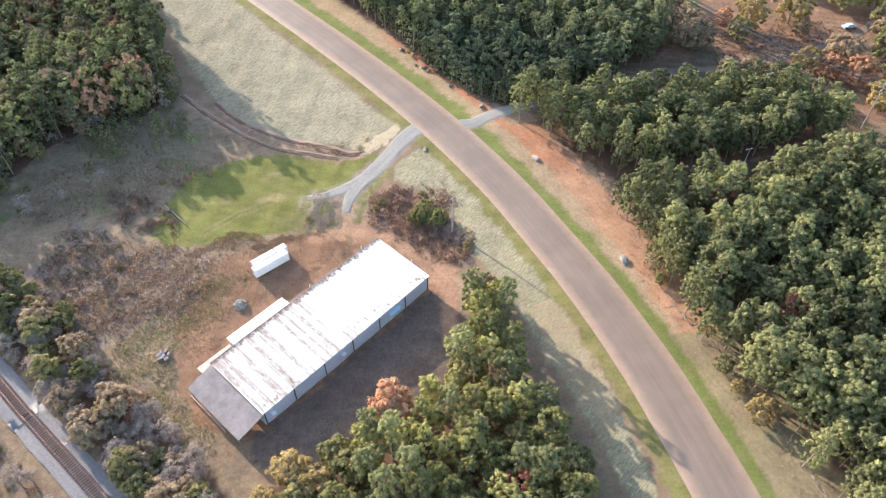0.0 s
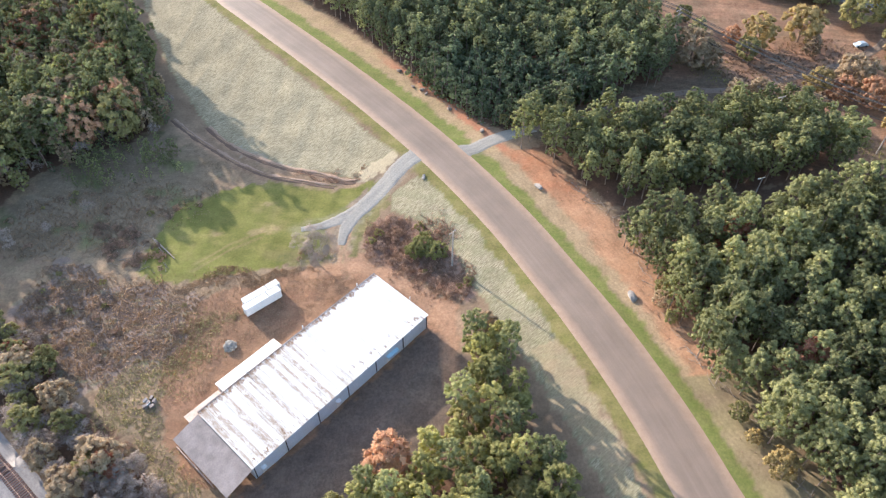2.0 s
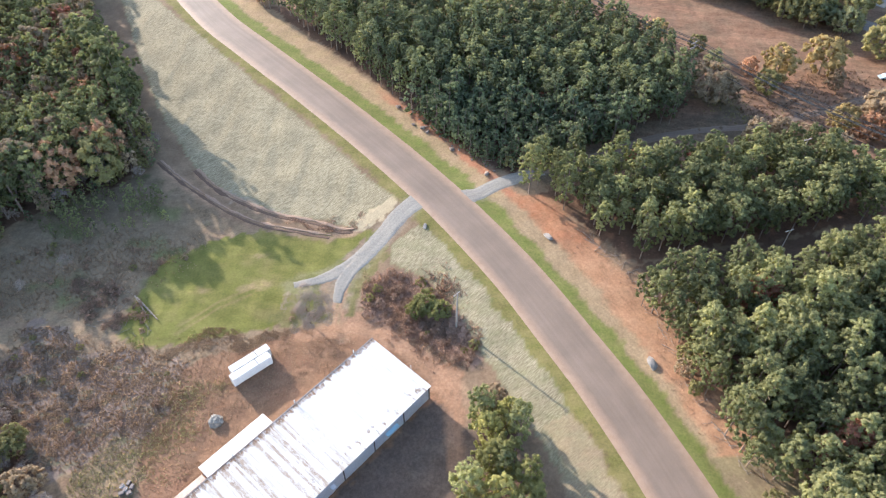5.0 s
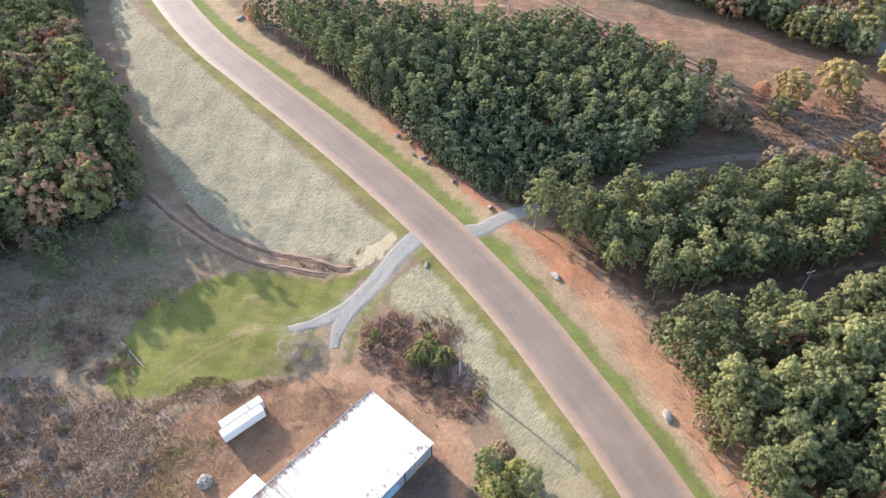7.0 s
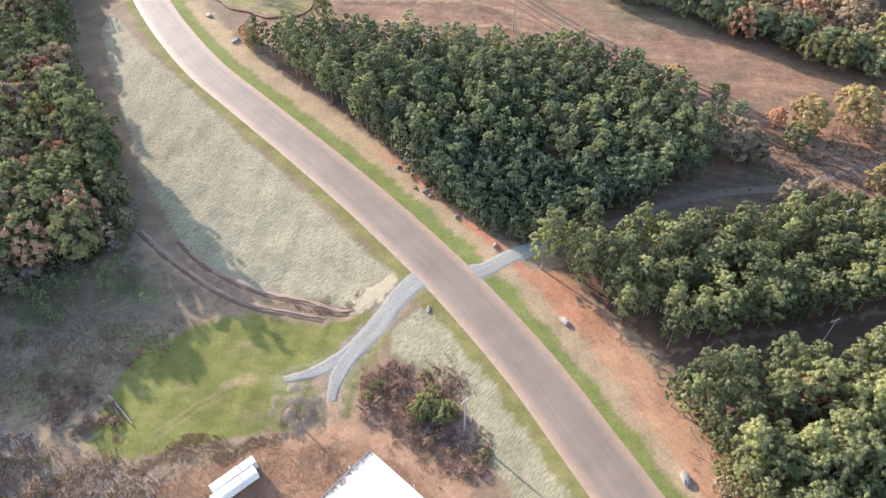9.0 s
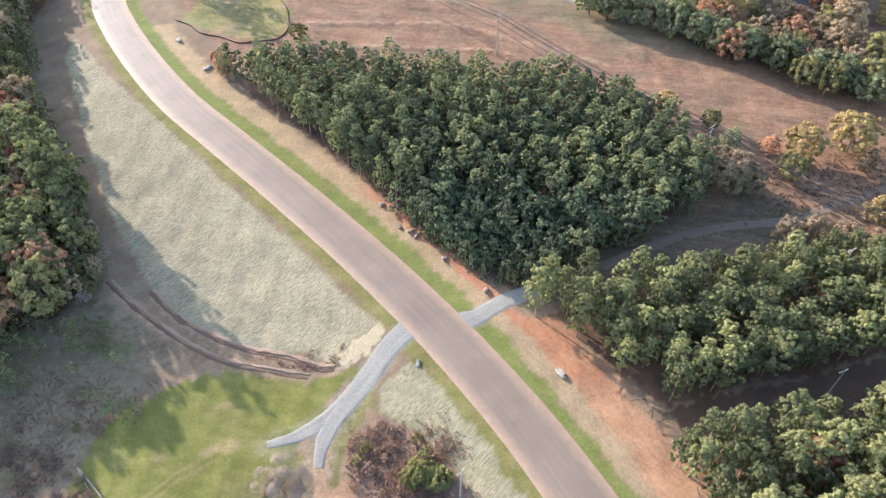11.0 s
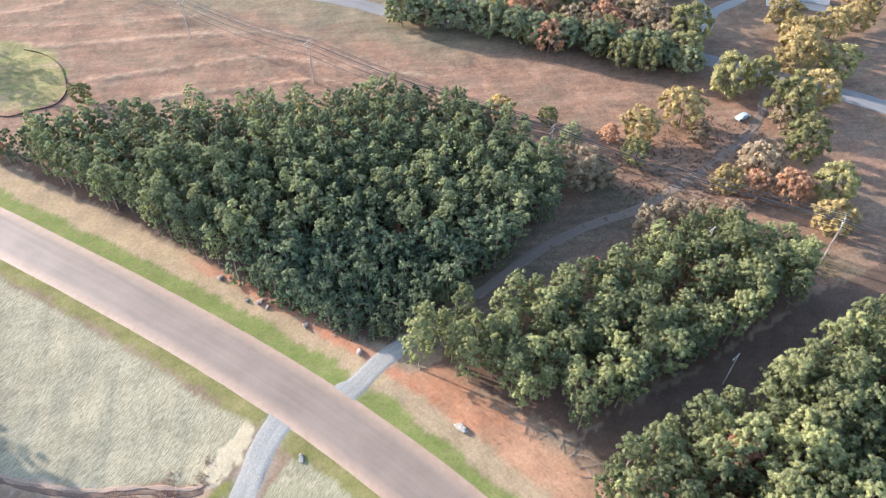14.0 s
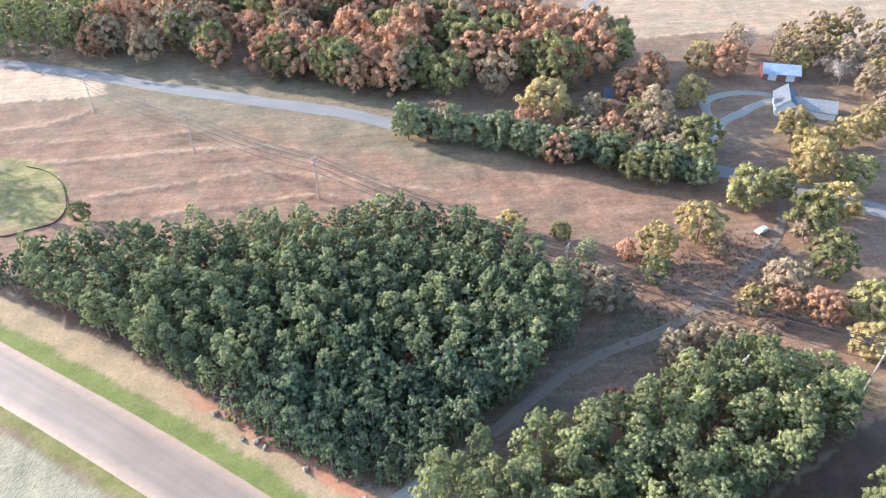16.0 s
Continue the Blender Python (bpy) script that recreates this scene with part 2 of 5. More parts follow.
M_FIELDGRASS = leaves("dry_reddish_grass", (0.20, 0.135, 0.098), (0.33, 0.235, 0.17), (1.1, 1.0, 0.8), 0.5)
M_SCRUB = leaves("dead_brown_weeds", (0.275, 0.19, 0.13), (0.44, 0.325, 0.225), (1.1, 1.0, 0.8), 0.45)
M_WEED = leaves("pale_green_weeds", (0.28, 0.255, 0.145), (0.42, 0.37, 0.23), (1.1, 1.1, 0.7), 0.45)
M_BRUSH = leaves("rusty_brown_brush", (0.27, 0.185, 0.135), (0.45, 0.325, 0.245), (1.1, 0.95, 0.8), 0.45)
M_HEDGE = leaves("pale_hedge_leaves", (0.20, 0.21, 0.12), (0.40, 0.385, 0.22), (1.2, 1.25, 0.65), 0.45)
M_TWIG = leaves("bare_twigs", (0.28, 0.215, 0.17), (0.42, 0.335, 0.275), (1.0, 1.0, 1.0), 0.15)


# ---- mesh helpers ----
def mesh_of(name, verts, faces, material):
    me = bpy.data.meshes.new(name)
    me.from_pydata([tuple(v) for v in verts], [], faces)
    me.materials.append(material)
    me.update()
    return me


def mesh_fast(name, verts, faces, material, tones=None, normals=None, smooth=False):
    """A mesh from arrays: verts n x 3, faces m x k with k alike for all."""
    verts, faces = np.asarray(verts, np.float32), np.asarray(faces, np.int32)
    me = bpy.data.meshes.new(name)
    k = faces.shape[1]
    me.vertices.add(len(verts))
    me.vertices.foreach_set("co", verts.ravel())
    me.loops.add(faces.size)
    me.loops.foreach_set("vertex_index", faces.ravel())
    me.polygons.add(len(faces))
    me.polygons.foreach_set("loop_start", np.arange(0, faces.size, k, dtype=np.int32))
    me.polygons.foreach_set("use_smooth", np.full(len(faces), smooth))
    me.update(calc_edges=True)
    if tones is not None:
        a = me.attributes.new("tone", "FLOAT", "POINT")
        a.data.foreach_set("value", np.asarray(tones, np.float32))
    if normals is not None:
        a = me.attributes.new("custom_normal", "FLOAT_VECTOR", "POINT")
        a.data.foreach_set("vector", np.asarray(normals, np.float32).ravel())
    me.materials.append(material)
    return me


def part(name, bm, material, parent=None, label="", bevel=0.0):
    """Links a bmesh as one mesh object under a thing or a part."""
    if bevel:
        bmesh.ops.bevel(bm, geom=bm.edges[:], offset=bevel, segments=1, affect="EDGES")
    me = bpy.data.meshes.new(name)
    bm.to_mesh(me)
    bm.free()
    me.materials.append(material)
    ob = new(name, me)
    ob.parent = parent
    if label:
        tagged(ob, label)
    return ob


def share(name, me, parent=None, m=None):
    """One more object on a mesh that is there already."""
    ob = new(name, me)
    ob.parent = parent
    if m is not None:
        ob.matrix_basis = m
    return ob


def thing(name, m, label, category, group="", kind=""):
    """The empty at the base of a thing, to hang its parts on."""
    ob = new(name)
    ob.empty_display_size = 0.3
    ob.matrix_basis = m
    return tagged(ob, label, category, group, kind)


def box(bm, lo, hi, m=None):
    """A box between two corners, added to bm."""
    c = [(a + b) / 2 for a, b in zip(lo, hi)]
    s = [b - a for a, b in zip(lo, hi)]
    at = Matrix.Translation(c) @ Matrix.Diagonal((*s, 1))
    bmesh.ops.create_cube(bm, size=1, matrix=(m or Matrix()) @ at)
    return bm


def boxes(*pairs):
    bm = bmesh.new()
    for lo, hi in pairs:
        box(bm, lo, hi)
    return bm


def rod(bm, a, b, r1, r2=None, sides=7):
    """A tapered round bar from a to b."""
    a, b = Vector(a), Vector(b)
    d = b - a
    m = Matrix.Translation((a + b) / 2) @ d.to_track_quat("Z", "Y").to_matrix().to_4x4()
    bmesh.ops.create_cone(bm, cap_ends=True, segments=sides, radius1=r1, radius2=r1 if r2 is None else r2, depth=d.length, matrix=m)
    return bm


def slab(bm, corners, thick):
    """A sheet with four corners, each at its own height, and a thickness below it."""
    top = [bm.verts.new(c) for c in corners]
    low = [bm.verts.new((c[0], c[1], c[2] - thick)) for c in corners]
    n = len(top)
    bm.faces.new(top)
    bm.faces.new(low[::-1])
    for k in range(n):
        bm.faces.new((top[k], low[k], low[(k + 1) % n], top[(k + 1) % n]))
    bmesh.ops.recalc_face_normals(bm, faces=bm.faces[:])
    return bm


# ---- the lie of the land ----
def curve_through(points, step=2.0):
    """A smooth line through the points, cut into short steps."""
    p = np.array(points, float)
    p = np.vstack([2 * p[0] - p[1], p, 2 * p[-1] - p[-2]])
    out = []
    for k in range(1, len(p) - 2):
        n = max(2, int(np.linalg.norm(p[k + 1] - p[k]) / step))
        t = np.linspace(0, 1, n, endpoint=False)[:, None]
        out.append(0.5 * (2 * p[k] + (p[k + 1] - p[k - 1]) * t + (2 * p[k - 1] - 5 * p[k] + 4 * p[k + 1] - p[k + 2]) * t ** 2
                          + (3 * p[k] - p[k - 1] - 3 * p[k + 1] + p[k + 2]) * t ** 3))
    out.append(p[-2:-1])
    return np.vstack(out)


ROAD = curve_through([(60, -700), (60, -60), (57.5, 10), (54.2, 40), (51.2, 54), (48.2, 63.7), (44.5, 75.1), (39.7, 87.4), (33.4, 101.6), (26.4, 115), (17.6, 131.3), (7.9, 146.6), (-2.4, 161.2),
                      (-17.6, 180.5), (-37, 203.2), (-62.8, 231.8), (-80.8, 252), (-99.3, 278), (-113.8, 302), (-122.5, 320), (-129.5, 343), (-136, 375), (-140, 430), (-145, 800)], 4.0)


def away(x, y, line):
    """The signed distance of places from a line: positive on its right-hand side as it runs."""
    p = np.stack([np.ravel(x), np.ravel(y)], 1).astype(np.float32)
    a, b = line[:-1].astype(np.float32), line[1:].astype(np.float32)
    if len(p) < 50:
        d = b - a
        t = np.clip(((p[:, None] - a) * d).sum(-1) / (d * d).sum(-1), 0, 1)
        q = p[:, None] - a - t[..., None] * d
        r = np.hypot(q[..., 0], q[..., 1])
        k = r.argmin(1)
        i = np.arange(len(p))
        side = np.where(d[k, 0] * q[i, k, 1] - d[k, 1] * q[i, k, 0] > 0, -1.0, 1.0)
        return (r[i, k] * side).reshape(np.shape(x))
    best, sign = np.full(len(p), 1e9, np.float32), np.ones(len(p), np.float32)
    for s, e in zip(a, b):
        d = e - s
        t = np.clip(((p - s) @ d) / (d @ d), 0, 1)
        q = p - s - t[:, None] * d
        r = np.hypot(q[:, 0], q[:, 1])
        side = np.where(d[0] * q[:, 1] - d[1] * q[:, 0] > 0, -1.0, 1.0)
        near = r < best
        best, sign = np.where(near, r, best), np.where(near, side, sign)
    return (best * sign).reshape(np.shape(x))


def soft_noise(x, y, scale, seed=0):
    """Smooth waves that stand in for hummocks, from -1 to 1."""
    out = np.zeros(np.shape(x))
    r = np.random.RandomState(seed)
    for k in range(9):
        a, f = r.uniform(0, 2 * math.pi), (0.6 + 0.35 * k) / scale
        out = out + np.sin((np.cos(a) * x + np.sin(a) * y) * f * 2 * math.pi + r.uniform(0, 6.3)) / (1 + 0.35 * k)
    return out / 3.0


def height(x, y, d=None):
    """The ground's height; the road is at 0, the yard below it on one side, the woods a little above it on the other."""
    x, y = np.asarray(x, float), np.asarray(y, float)
    d = away(x, y, ROAD) if d is None else d
    left = np.interp(-d, [0, 7, 9.5, 14, 26, 40], [0, -0.05, -0.3, -1.3, -4.3, -4.6])
    right = np.interp(d, [0, 7, 9.5, 12, 20, 26, 170, 400], [0, -0.05, -0.35, 0.1, 1.0, 1.3, 6.0, 8.0])
    z = np.where(d < 0, left, right)
    rough = np.clip((np.abs(d) - 9) / 8, 0, 1)
    return z + rough * (0.22 * soft_noise(x, y, 19, 3) + 0.1 * np.clip((285 - y) / 20, 0, 1) * np.clip((100 - x) / 20, 0, 1) * soft_noise(x, y, 5, 4))


def at_height(x, y):
    return float(height(np.array([x]), np.array([y]))[0])


def inside(x, y, poly):
    """Which places lie within a closed outline."""
    hit = np.zeros(np.shape(x), bool)
    n = len(poly)
    for k in range(n):
        (x1, y1), (x2, y2) = poly[k], poly[(k + 1) % n]
        if y1 != y2:
            hit ^= ((y1 > y) != (y2 > y)) & (x < (x2 - x1) * (y - y1) / (y2 - y1) + x1)
    return hit


# outlines of the woods
WOOD_MAIN = [(17, 169), (9, 174), (-1, 186), (-11, 199), (-24, 214), (-34, 227), (-47, 241), (-61, 257), (-68, 262), (-56, 260), (-46, 259), (-32, 260), (-15, 254), (-4, 253), (17, 247), (40, 246), (58, 234), (65, 219), (69, 206), (71, 199), (65, 188.5), (46, 180.8), (28, 172.5)]
WOOD_EAST = [(24, 159.5), (32, 150.5), (39, 142.5), (46, 136.5), (55, 139), (66, 141.5), (78, 141.5), (92, 146.5), (104, 148), (110, 152), (108, 161), (100, 168.5), (91, 172.5), (81, 172.5), (71, 168), (59, 167.3), (54, 165), (44, 166), (36, 164), (28, 162.3)]
WOOD_SOUTH = [(43, 125), (46, 117), (49, 108), (51, 97), (56, 85), (61, 74), (65, 63), (69, 50), (75, 36), (96, 36), (108, 75), (130, 134), (102, 137), (82, 133), (68, 131), (54, 128)]
WOOD_WEST = [(-90, 170), (-87, 180), (-91, 192), (-95, 203), (-115, 232), (-138, 268), (-150, 306), (-152, 352), (-182, 352), (-172, 250), (-166, 150), (-142, 112), (-121, 116), (-119, 140), (-114, 154), (-104, 162)]
YOUNG = [(-11, 197), (2, 199), (16, 193.5), (29, 191), (43, 187.5), (53, 185), (46, 180.3), (28, 172), (17, 168.2), (9, 173.3), (-1, 185.5)]
GROVE = [(-33, 40), (-33, 54), (-16, 61), (-10, 65), (-1, 74), (5, 86), (6, 99), (13, 97), (14, 86), (19, 73), (23, 65), (27, 52), (29, 36)]
THICKET = [(-110, 104), (-90, 101), (-78, 84), (-62, 73), (-52, 64), (-41, 53), (-41, 40), (-52, 44), (-57, 53), (-75, 68), (-97, 85), (-112, 96)]
GREEN = [(-58, 149), (-45, 152), (-28, 150), (-18, 151), (-24, 143), (-31, 134), (-29, 129), (-35, 124), (-43, 120), (-68, 115), (-74, 119), (-73, 132), (-68, 143)]
STRAW_UP = [(-128, 296), (-104.5, 265), (-80, 237), (-56.6, 209.4), (-35.6, 186), (-20.6, 167.4), (-12.6, 159.8), (-14, 156), (-20, 152), (-24, 151.5), (-32, 156), (-46, 158), (-60, 166), (-73, 180), (-90, 206), (-106, 238), (-128, 285)]
STRAW_LOW = [(-14, 145), (-6.4, 150.5), (7.2, 134), (14.5, 122), (20.8, 109), (25.5, 98), (29, 87), (35, 70.5), (40, 52), (36, 48), (32, 61), (24.5, 79), (17, 95), (8.5, 111), (4.4, 121), (-0.1, 129), (-5, 134), (-13.5, 140)]
YARD = [(-20, 125), (-14, 122), (2, 110), (4, 100), (-8, 86), (-30, 60), (-50, 66), (-56, 78), (-60, 92), (-58, 108), (-40, 118), (-28, 121)]
FIELD = [(-70, 268), (-46, 262), (-5, 254), (27, 250), (62, 234), (84, 214), (117, 221), (136, 226), (128, 242), (80, 278), (57, 304), (-42, 374), (-100, 415), (-110, 330)]
CUTS = [curve_through([(-23.9, 150.6), (-27.4, 151.4), (-35.1, 154.6), (-45.1, 157.5), (-54, 161.9), (-60.3, 165.8), (-66, 170.5), (-71, 176)], 0.7),
        curve_through([(-29.7, 149.2), (-37.1, 150.9), (-47, 153.5), (-57.8, 158.9), (-71.4, 169.1), (-82.6, 179.4)], 0.7)]
# old terrace ridges across the field
TERRACES = [[(-74.4, 340.7), (-37.1, 329.6), (-6.9, 323.2)], [(-75.8, 351), (-60.6, 349), (-43, 355.4)], [(-72.9, 329.6), (-54.6, 320.2), (-22.4, 313.7), (11.6, 304.9), (27.7, 294.7)],
            [(-43, 294.4), (-19.5, 292.9), (9.3, 288.6), (27.9, 278), (58, 259.7)], [(-25.6, 277.8), (-4, 275.1), (21.6, 270.4), (38.5, 258)]]
MEADOW = [(160, 340), (215, 332), (262, 300), (330, 310), (430, 330), (440, 460), (210, 430), (170, 385)]
POND = [(-90, 300), (-86, 318), (-80, 328), (-70, 330), (-56, 318), (-50, 303), (-50, 290), (-58, 284), (-72, 289)]


def build_ground():
    def axis(lo, hi, step, far):
        mid = list(np.arange(lo, hi, step))
        out, s, v = [], step, lo
        while v > -far:
            s *= 1.012 if lo - v < 40 else 1.075
            v -= s
            out.append(v)
        low = out[::-1]
        out, s, v = [], step, mid[-1]
        while v < far:
            s *= 1.008 if v - hi < 130 else 1.075
            v += s
            out.append(v)
        return np.array(low + mid + out)

    xs, ys = axis(-112, 78, 0.76, 3600), axis(44, 268, 0.76, 3600)
    x, y = np.meshgrid(xs, ys)
    d = away(x, y, ROAD)
    z = height(x, y, d)
    far = np.hypot(x, y - 150)
    nx, ny = x + 1.3 * soft_noise(x, y, 7, 11) + 0.6 * soft_noise(x, y, 2.6, 12), y + 1.3 * soft_noise(x, y, 7, 13) + 0.6 * soft_noise(x, y, 2.6, 14)
    patchy = soft_noise(x, y, 14, 21)
    spots = soft_noise(x, y, 4.5, 22)
    col = np.zeros((*x.shape, 4), np.float32)
    col[..., 3] = 1
    cover = np.zeros_like(col)

    def paint(mask, c, c2=None, w=None):
        m = np.clip(mask, 0, 1)[..., None]
        c = np.array(c, np.float32)
        if c2 is not None:
            w = np.clip(0.5 + 0.5 * (patchy if w is None else w), 0, 1)[..., None]
            c = c * (1 - w) + np.array(c2, np.float32) * w
        col[..., :3] = col[..., :3] * (1 - m) + c * m

    paint(np.ones_like(x), (0.20, 0.135, 0.085), (0.27, 0.19, 0.12))
    # rough yard and scrub on the low side
    low = (d < -24) & (y < 160)
    paint(low * 1.0, (0.235, 0.155, 0.10), (0.29, 0.21, 0.125), spots)
    cover[..., 1] = np.where(low, 0.9, 0.3)
    wx, wy = x + 5 * soft_noise(x, y, 17, 71), y + 5 * soft_noise(x, y, 17, 72)
    scrub = inside(wx, wy, [(-97, 122), (-70, 114), (-54, 112), (-58, 92), (-78, 84), (-98, 100)])
    paint(scrub * 1.0, (0.225, 0.16, 0.125), (0.28, 0.21, 0.16))
    paint(scrub * np.clip(spots * 2 - 0.6, 0, 1) * 0.8, (0.26, 0.24, 0.12))
    cover[..., 1] = np.where(scrub, 1.0, cover[..., 1])
    yard = inside(wx * 0.5 + nx * 0.5, wy * 0.5 + ny * 0.5, YARD)
    paint(yard * 0.9, (0.232, 0.126, 0.073), (0.30, 0.173, 0.102), spots)
    paint(yard * np.clip(patchy * 1.5 - 0.2, 0, 1) * 0.6, (0.35, 0.185, 0.11))
    cover[..., 1] = np.where(yard, 0.7, cover[..., 1])
    # dark earth beside the hall, its cast shadow deepened in the colour
    lee_shade = inside(nx, ny, [(-3, 102), (9, 92), (12, 84), (-16, 58), (-36, 58), (-38, 64), (-34, 67)])
    paint(lee_shade * 0.85, (0.135, 0.102, 0.08), (0.18, 0.128, 0.095), spots)
    brush = inside(nx, ny, [(-20, 134), (-15, 138), (-5, 134), (3, 123), (8, 111), (4, 109), (-6, 118), (-18, 124)])
    paint(brush * 1.0, (0.24, 0.155, 0.11), (0.32, 0.20, 0.14), spots)
    lane = inside(nx, ny, [(-8, 118), (4, 107), (8, 98), (4, 96), (-2, 105), (-14, 117), (-24, 121), (-26, 127), (-22, 127), (-16, 123)])
    paint(lane * 0.4, (0.40, 0.25, 0.16))
    # field and clearings beyond the woods
    field = (d > 24) & (y > 150)
    paint(field * 1.0, (0.24, 0.142, 0.092), (0.295, 0.186, 0.123))
    paint(field * np.clip(spots * 1.6 - 0.2, 0, 1) * 0.45, (0.19, 0.125, 0.088))
    paint(field * np.clip((y + 0.6 * x - 300) / 40, 0, 1) * 0.5, (0.225, 0.16, 0.108))
    for line in TERRACES:
        off = np.abs(away(nx * 0.8 + x * 0.2, ny * 0.8 + y * 0.2, curve_through(line, 4.0)))
        paint(field * np.clip((1.3 - off) / 1.0, 0, 1) * np.clip(0.6 + 0.7 * spots, 0.1, 1) * 0.65, (0.46, 0.325, 0.215))
        z = z + field * 0.35 * np.clip(1 - off / 2.6, 0, 1)
    paint(field * np.clip((26 - np.abs(away(x, y, curve_through([(-49, 389), (-16, 361), (13, 338.5), (40, 318.5), (58, 301), (80, 284)], 6.0))) + 6 * patchy) / 12, 0, 1) * 0.7, (0.20, 0.17, 0.11), (0.25, 0.20, 0.125), spots)
    pale = inside(nx, ny, [(-100, 420), (-45, 387), (-40, 366), (-60, 370), (-84, 377), (-110, 392)])
    paint(pale * 0.9, (0.52, 0.37, 0.25))
    cover[..., 3] = np.where(field, 1.0, 0.0)
    cover[..., 1] = np.where(field, 0.85, cover[..., 1])
    rough = inside(wx, wy, [(-112, 175), (-92, 176), (-70, 168), (-60, 152), (-70, 132), (-88, 122), (-116, 124)])
    paint(rough * 0.8, (0.17, 0.125, 0.075), (0.24, 0.18, 0.12), spots)
    paint(rough * np.clip(patchy * 1.6 - 0.3, 0, 1) * 0.7, (0.12, 0.14, 0.05))
    cover[..., 1] = np.where(rough, 1.0, cover[..., 1])
    under = np.abs(away(nx, ny, np.array([(36, 252), (72.3, 207.6), (117, 156), (160, 106)])))
    paint(field * np.clip((4.5 - under) / 2.0, 0, 1) * 0.75, (0.125, 0.105, 0.065), (0.19, 0.135, 0.085), spots)
    # forest floor
    for w in (WOOD_MAIN, WOOD_EAST, WOOD_SOUTH, WOOD_WEST, GROVE, THICKET):
        m = inside(nx, ny, w)
        paint(m * 1.0, (0.125, 0.075, 0.05), (0.17, 0.10, 0.065))
        cover[..., 1] = np.where(m, 0.5, cover[..., 1])
    # forest floor along the track, with the woods' shade painted into it
    shade = np.abs(away(x, y, TRACK)) + 2.0 * spots
    paint(np.clip((8.5 - shade) / 2.5, 0, 1) * np.clip((92 - x) / 8, 0, 1) * (d > 24), (0.165, 0.115, 0.08), (0.21, 0.15, 0.10), spots)
    # clearing floor browned darker to carry the east wood's shadow in its colour
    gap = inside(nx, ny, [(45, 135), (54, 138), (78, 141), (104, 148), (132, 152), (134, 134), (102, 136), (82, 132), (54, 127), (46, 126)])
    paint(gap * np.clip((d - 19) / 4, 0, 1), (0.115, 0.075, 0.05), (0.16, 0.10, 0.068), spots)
    # straw blankets on the banks
    for poly in (STRAW_UP, STRAW_LOW):
        m = inside(nx * 0.35 + x * 0.65, ny * 0.35 + y * 0.65, poly)
        thin = np.clip(0.80 + 0.25 * spots, 0.4, 1.0) if poly is STRAW_LOW else 0.92
        paint(m * 1.0, (0.185, 0.19, 0.085))
        cover[..., 0] = np.where(m, thin, cover[..., 0])
    bare = inside(nx, ny, [(26, 97), (31, 84), (36, 70), (33, 62), (24, 80), (19, 95)])
    cover[..., 0] = np.where(bare, 0.35, cover[..., 0])
    paint(bare * 0.8, (0.36, 0.235, 0.15), (0.30, 0.25, 0.14), spots)
    tan = inside(nx, ny, [(-19, 152), (-13.5, 156.5), (-12, 159), (-14, 161), (-18, 157.5), (-24, 153.5), (-24, 151)])
    paint(tan * 0.9, (0.55, 0.43, 0.27))
    cover[..., 0] = np.where(tan, 0.2, cover[..., 0])
    # low grass
    green = inside(nx, ny, GREEN)
    paint(green * 0.95, (0.142, 0.146, 0.032), (0.205, 0.19, 0.054), spots)
    dry = green * (np.clip(patchy * 1.4 - 0.35 + 0.5 * spots, 0, 1))
    paint(dry * 0.35, (0.26, 0.19, 0.09))
    for cx, cy, r in ((-43.5, 134.5, 1.5), (-47.5, 133.4, 1.2), (-57.5, 132, 1.2), (-46, 143, 1.0)):
        paint(green * np.clip((1.3 - np.hypot((nx - cx) / (r * 1.9), (ny - cy) / r)) * 0.9, 0, 1) * 0.7, (0.36, 0.245, 0.14))
    for off in (0.0, 2.2):
        rut = np.abs(away(x, y, np.array([(-46, 131 + off), (-53, 126.5 + off), (-61, 119 + off)])))
        paint(green * np.clip((0.5 - rut) / 0.4, 0, 1) * 0.45, (0.31, 0.205, 0.115))
    cover[..., 1] = np.where(green, 0.15, cover[..., 1])
    side = inside(nx, ny, [(-30, 133), (-27, 124), (-36, 121), (-41, 123), (-36, 130)]) | inside(nx, ny, [(-23, 138), (-16, 146), (-14, 143), (-20, 132), (-21, 124), (-23.5, 125)])
    paint(side * 0.8, (0.13, 0.14, 0.04), (0.22, 0.18, 0.08), spots)
    # verges along the road
    wob = d + 0.9 * soft_noise(x, y, 8, 41) + 0.5 * soft_noise(x, y, 2.5, 42)
    vl = np.clip((wob + 9.8) / 1.0, 0, 1) * (d < 0)
    paint(vl, (0.165, 0.155, 0.045), (0.24, 0.192, 0.08), spots)
    cover[..., 0] = np.where(vl > 0.5, 0.0, cover[..., 0])
    vr = np.clip((np.where(y < 150, 9.9, 11.0) - wob) / 1.0, 0, 1) * (d > 0)
    paint(vr, (0.160, 0.182, 0.045), (0.215, 0.205, 0.07), spots)
    cover[..., 1] = np.where((vl > 0.5) | (vr > 0.5), 0.2, cover[..., 1])
    # cut bank of red clay above the other verge
    bank = np.clip((wob - np.where(y < 150, 9.2, 10.2)) / 0.8, 0, 1) * np.clip((23.0 - wob) / 2.5, 0, 1) * (d > 0)
    near = bank * (y < 160)
    paint(near, (0.285, 0.20, 0.115), (0.33, 0.24, 0.145), spots)
    inner_bank = near * np.clip((wob - np.interp(y, [90, 140], [10.5, 13.6])) / 1.2, 0, 1)
    paint(inner_bank, (0.34, 0.182, 0.102), (0.39, 0.228, 0.132), spots)
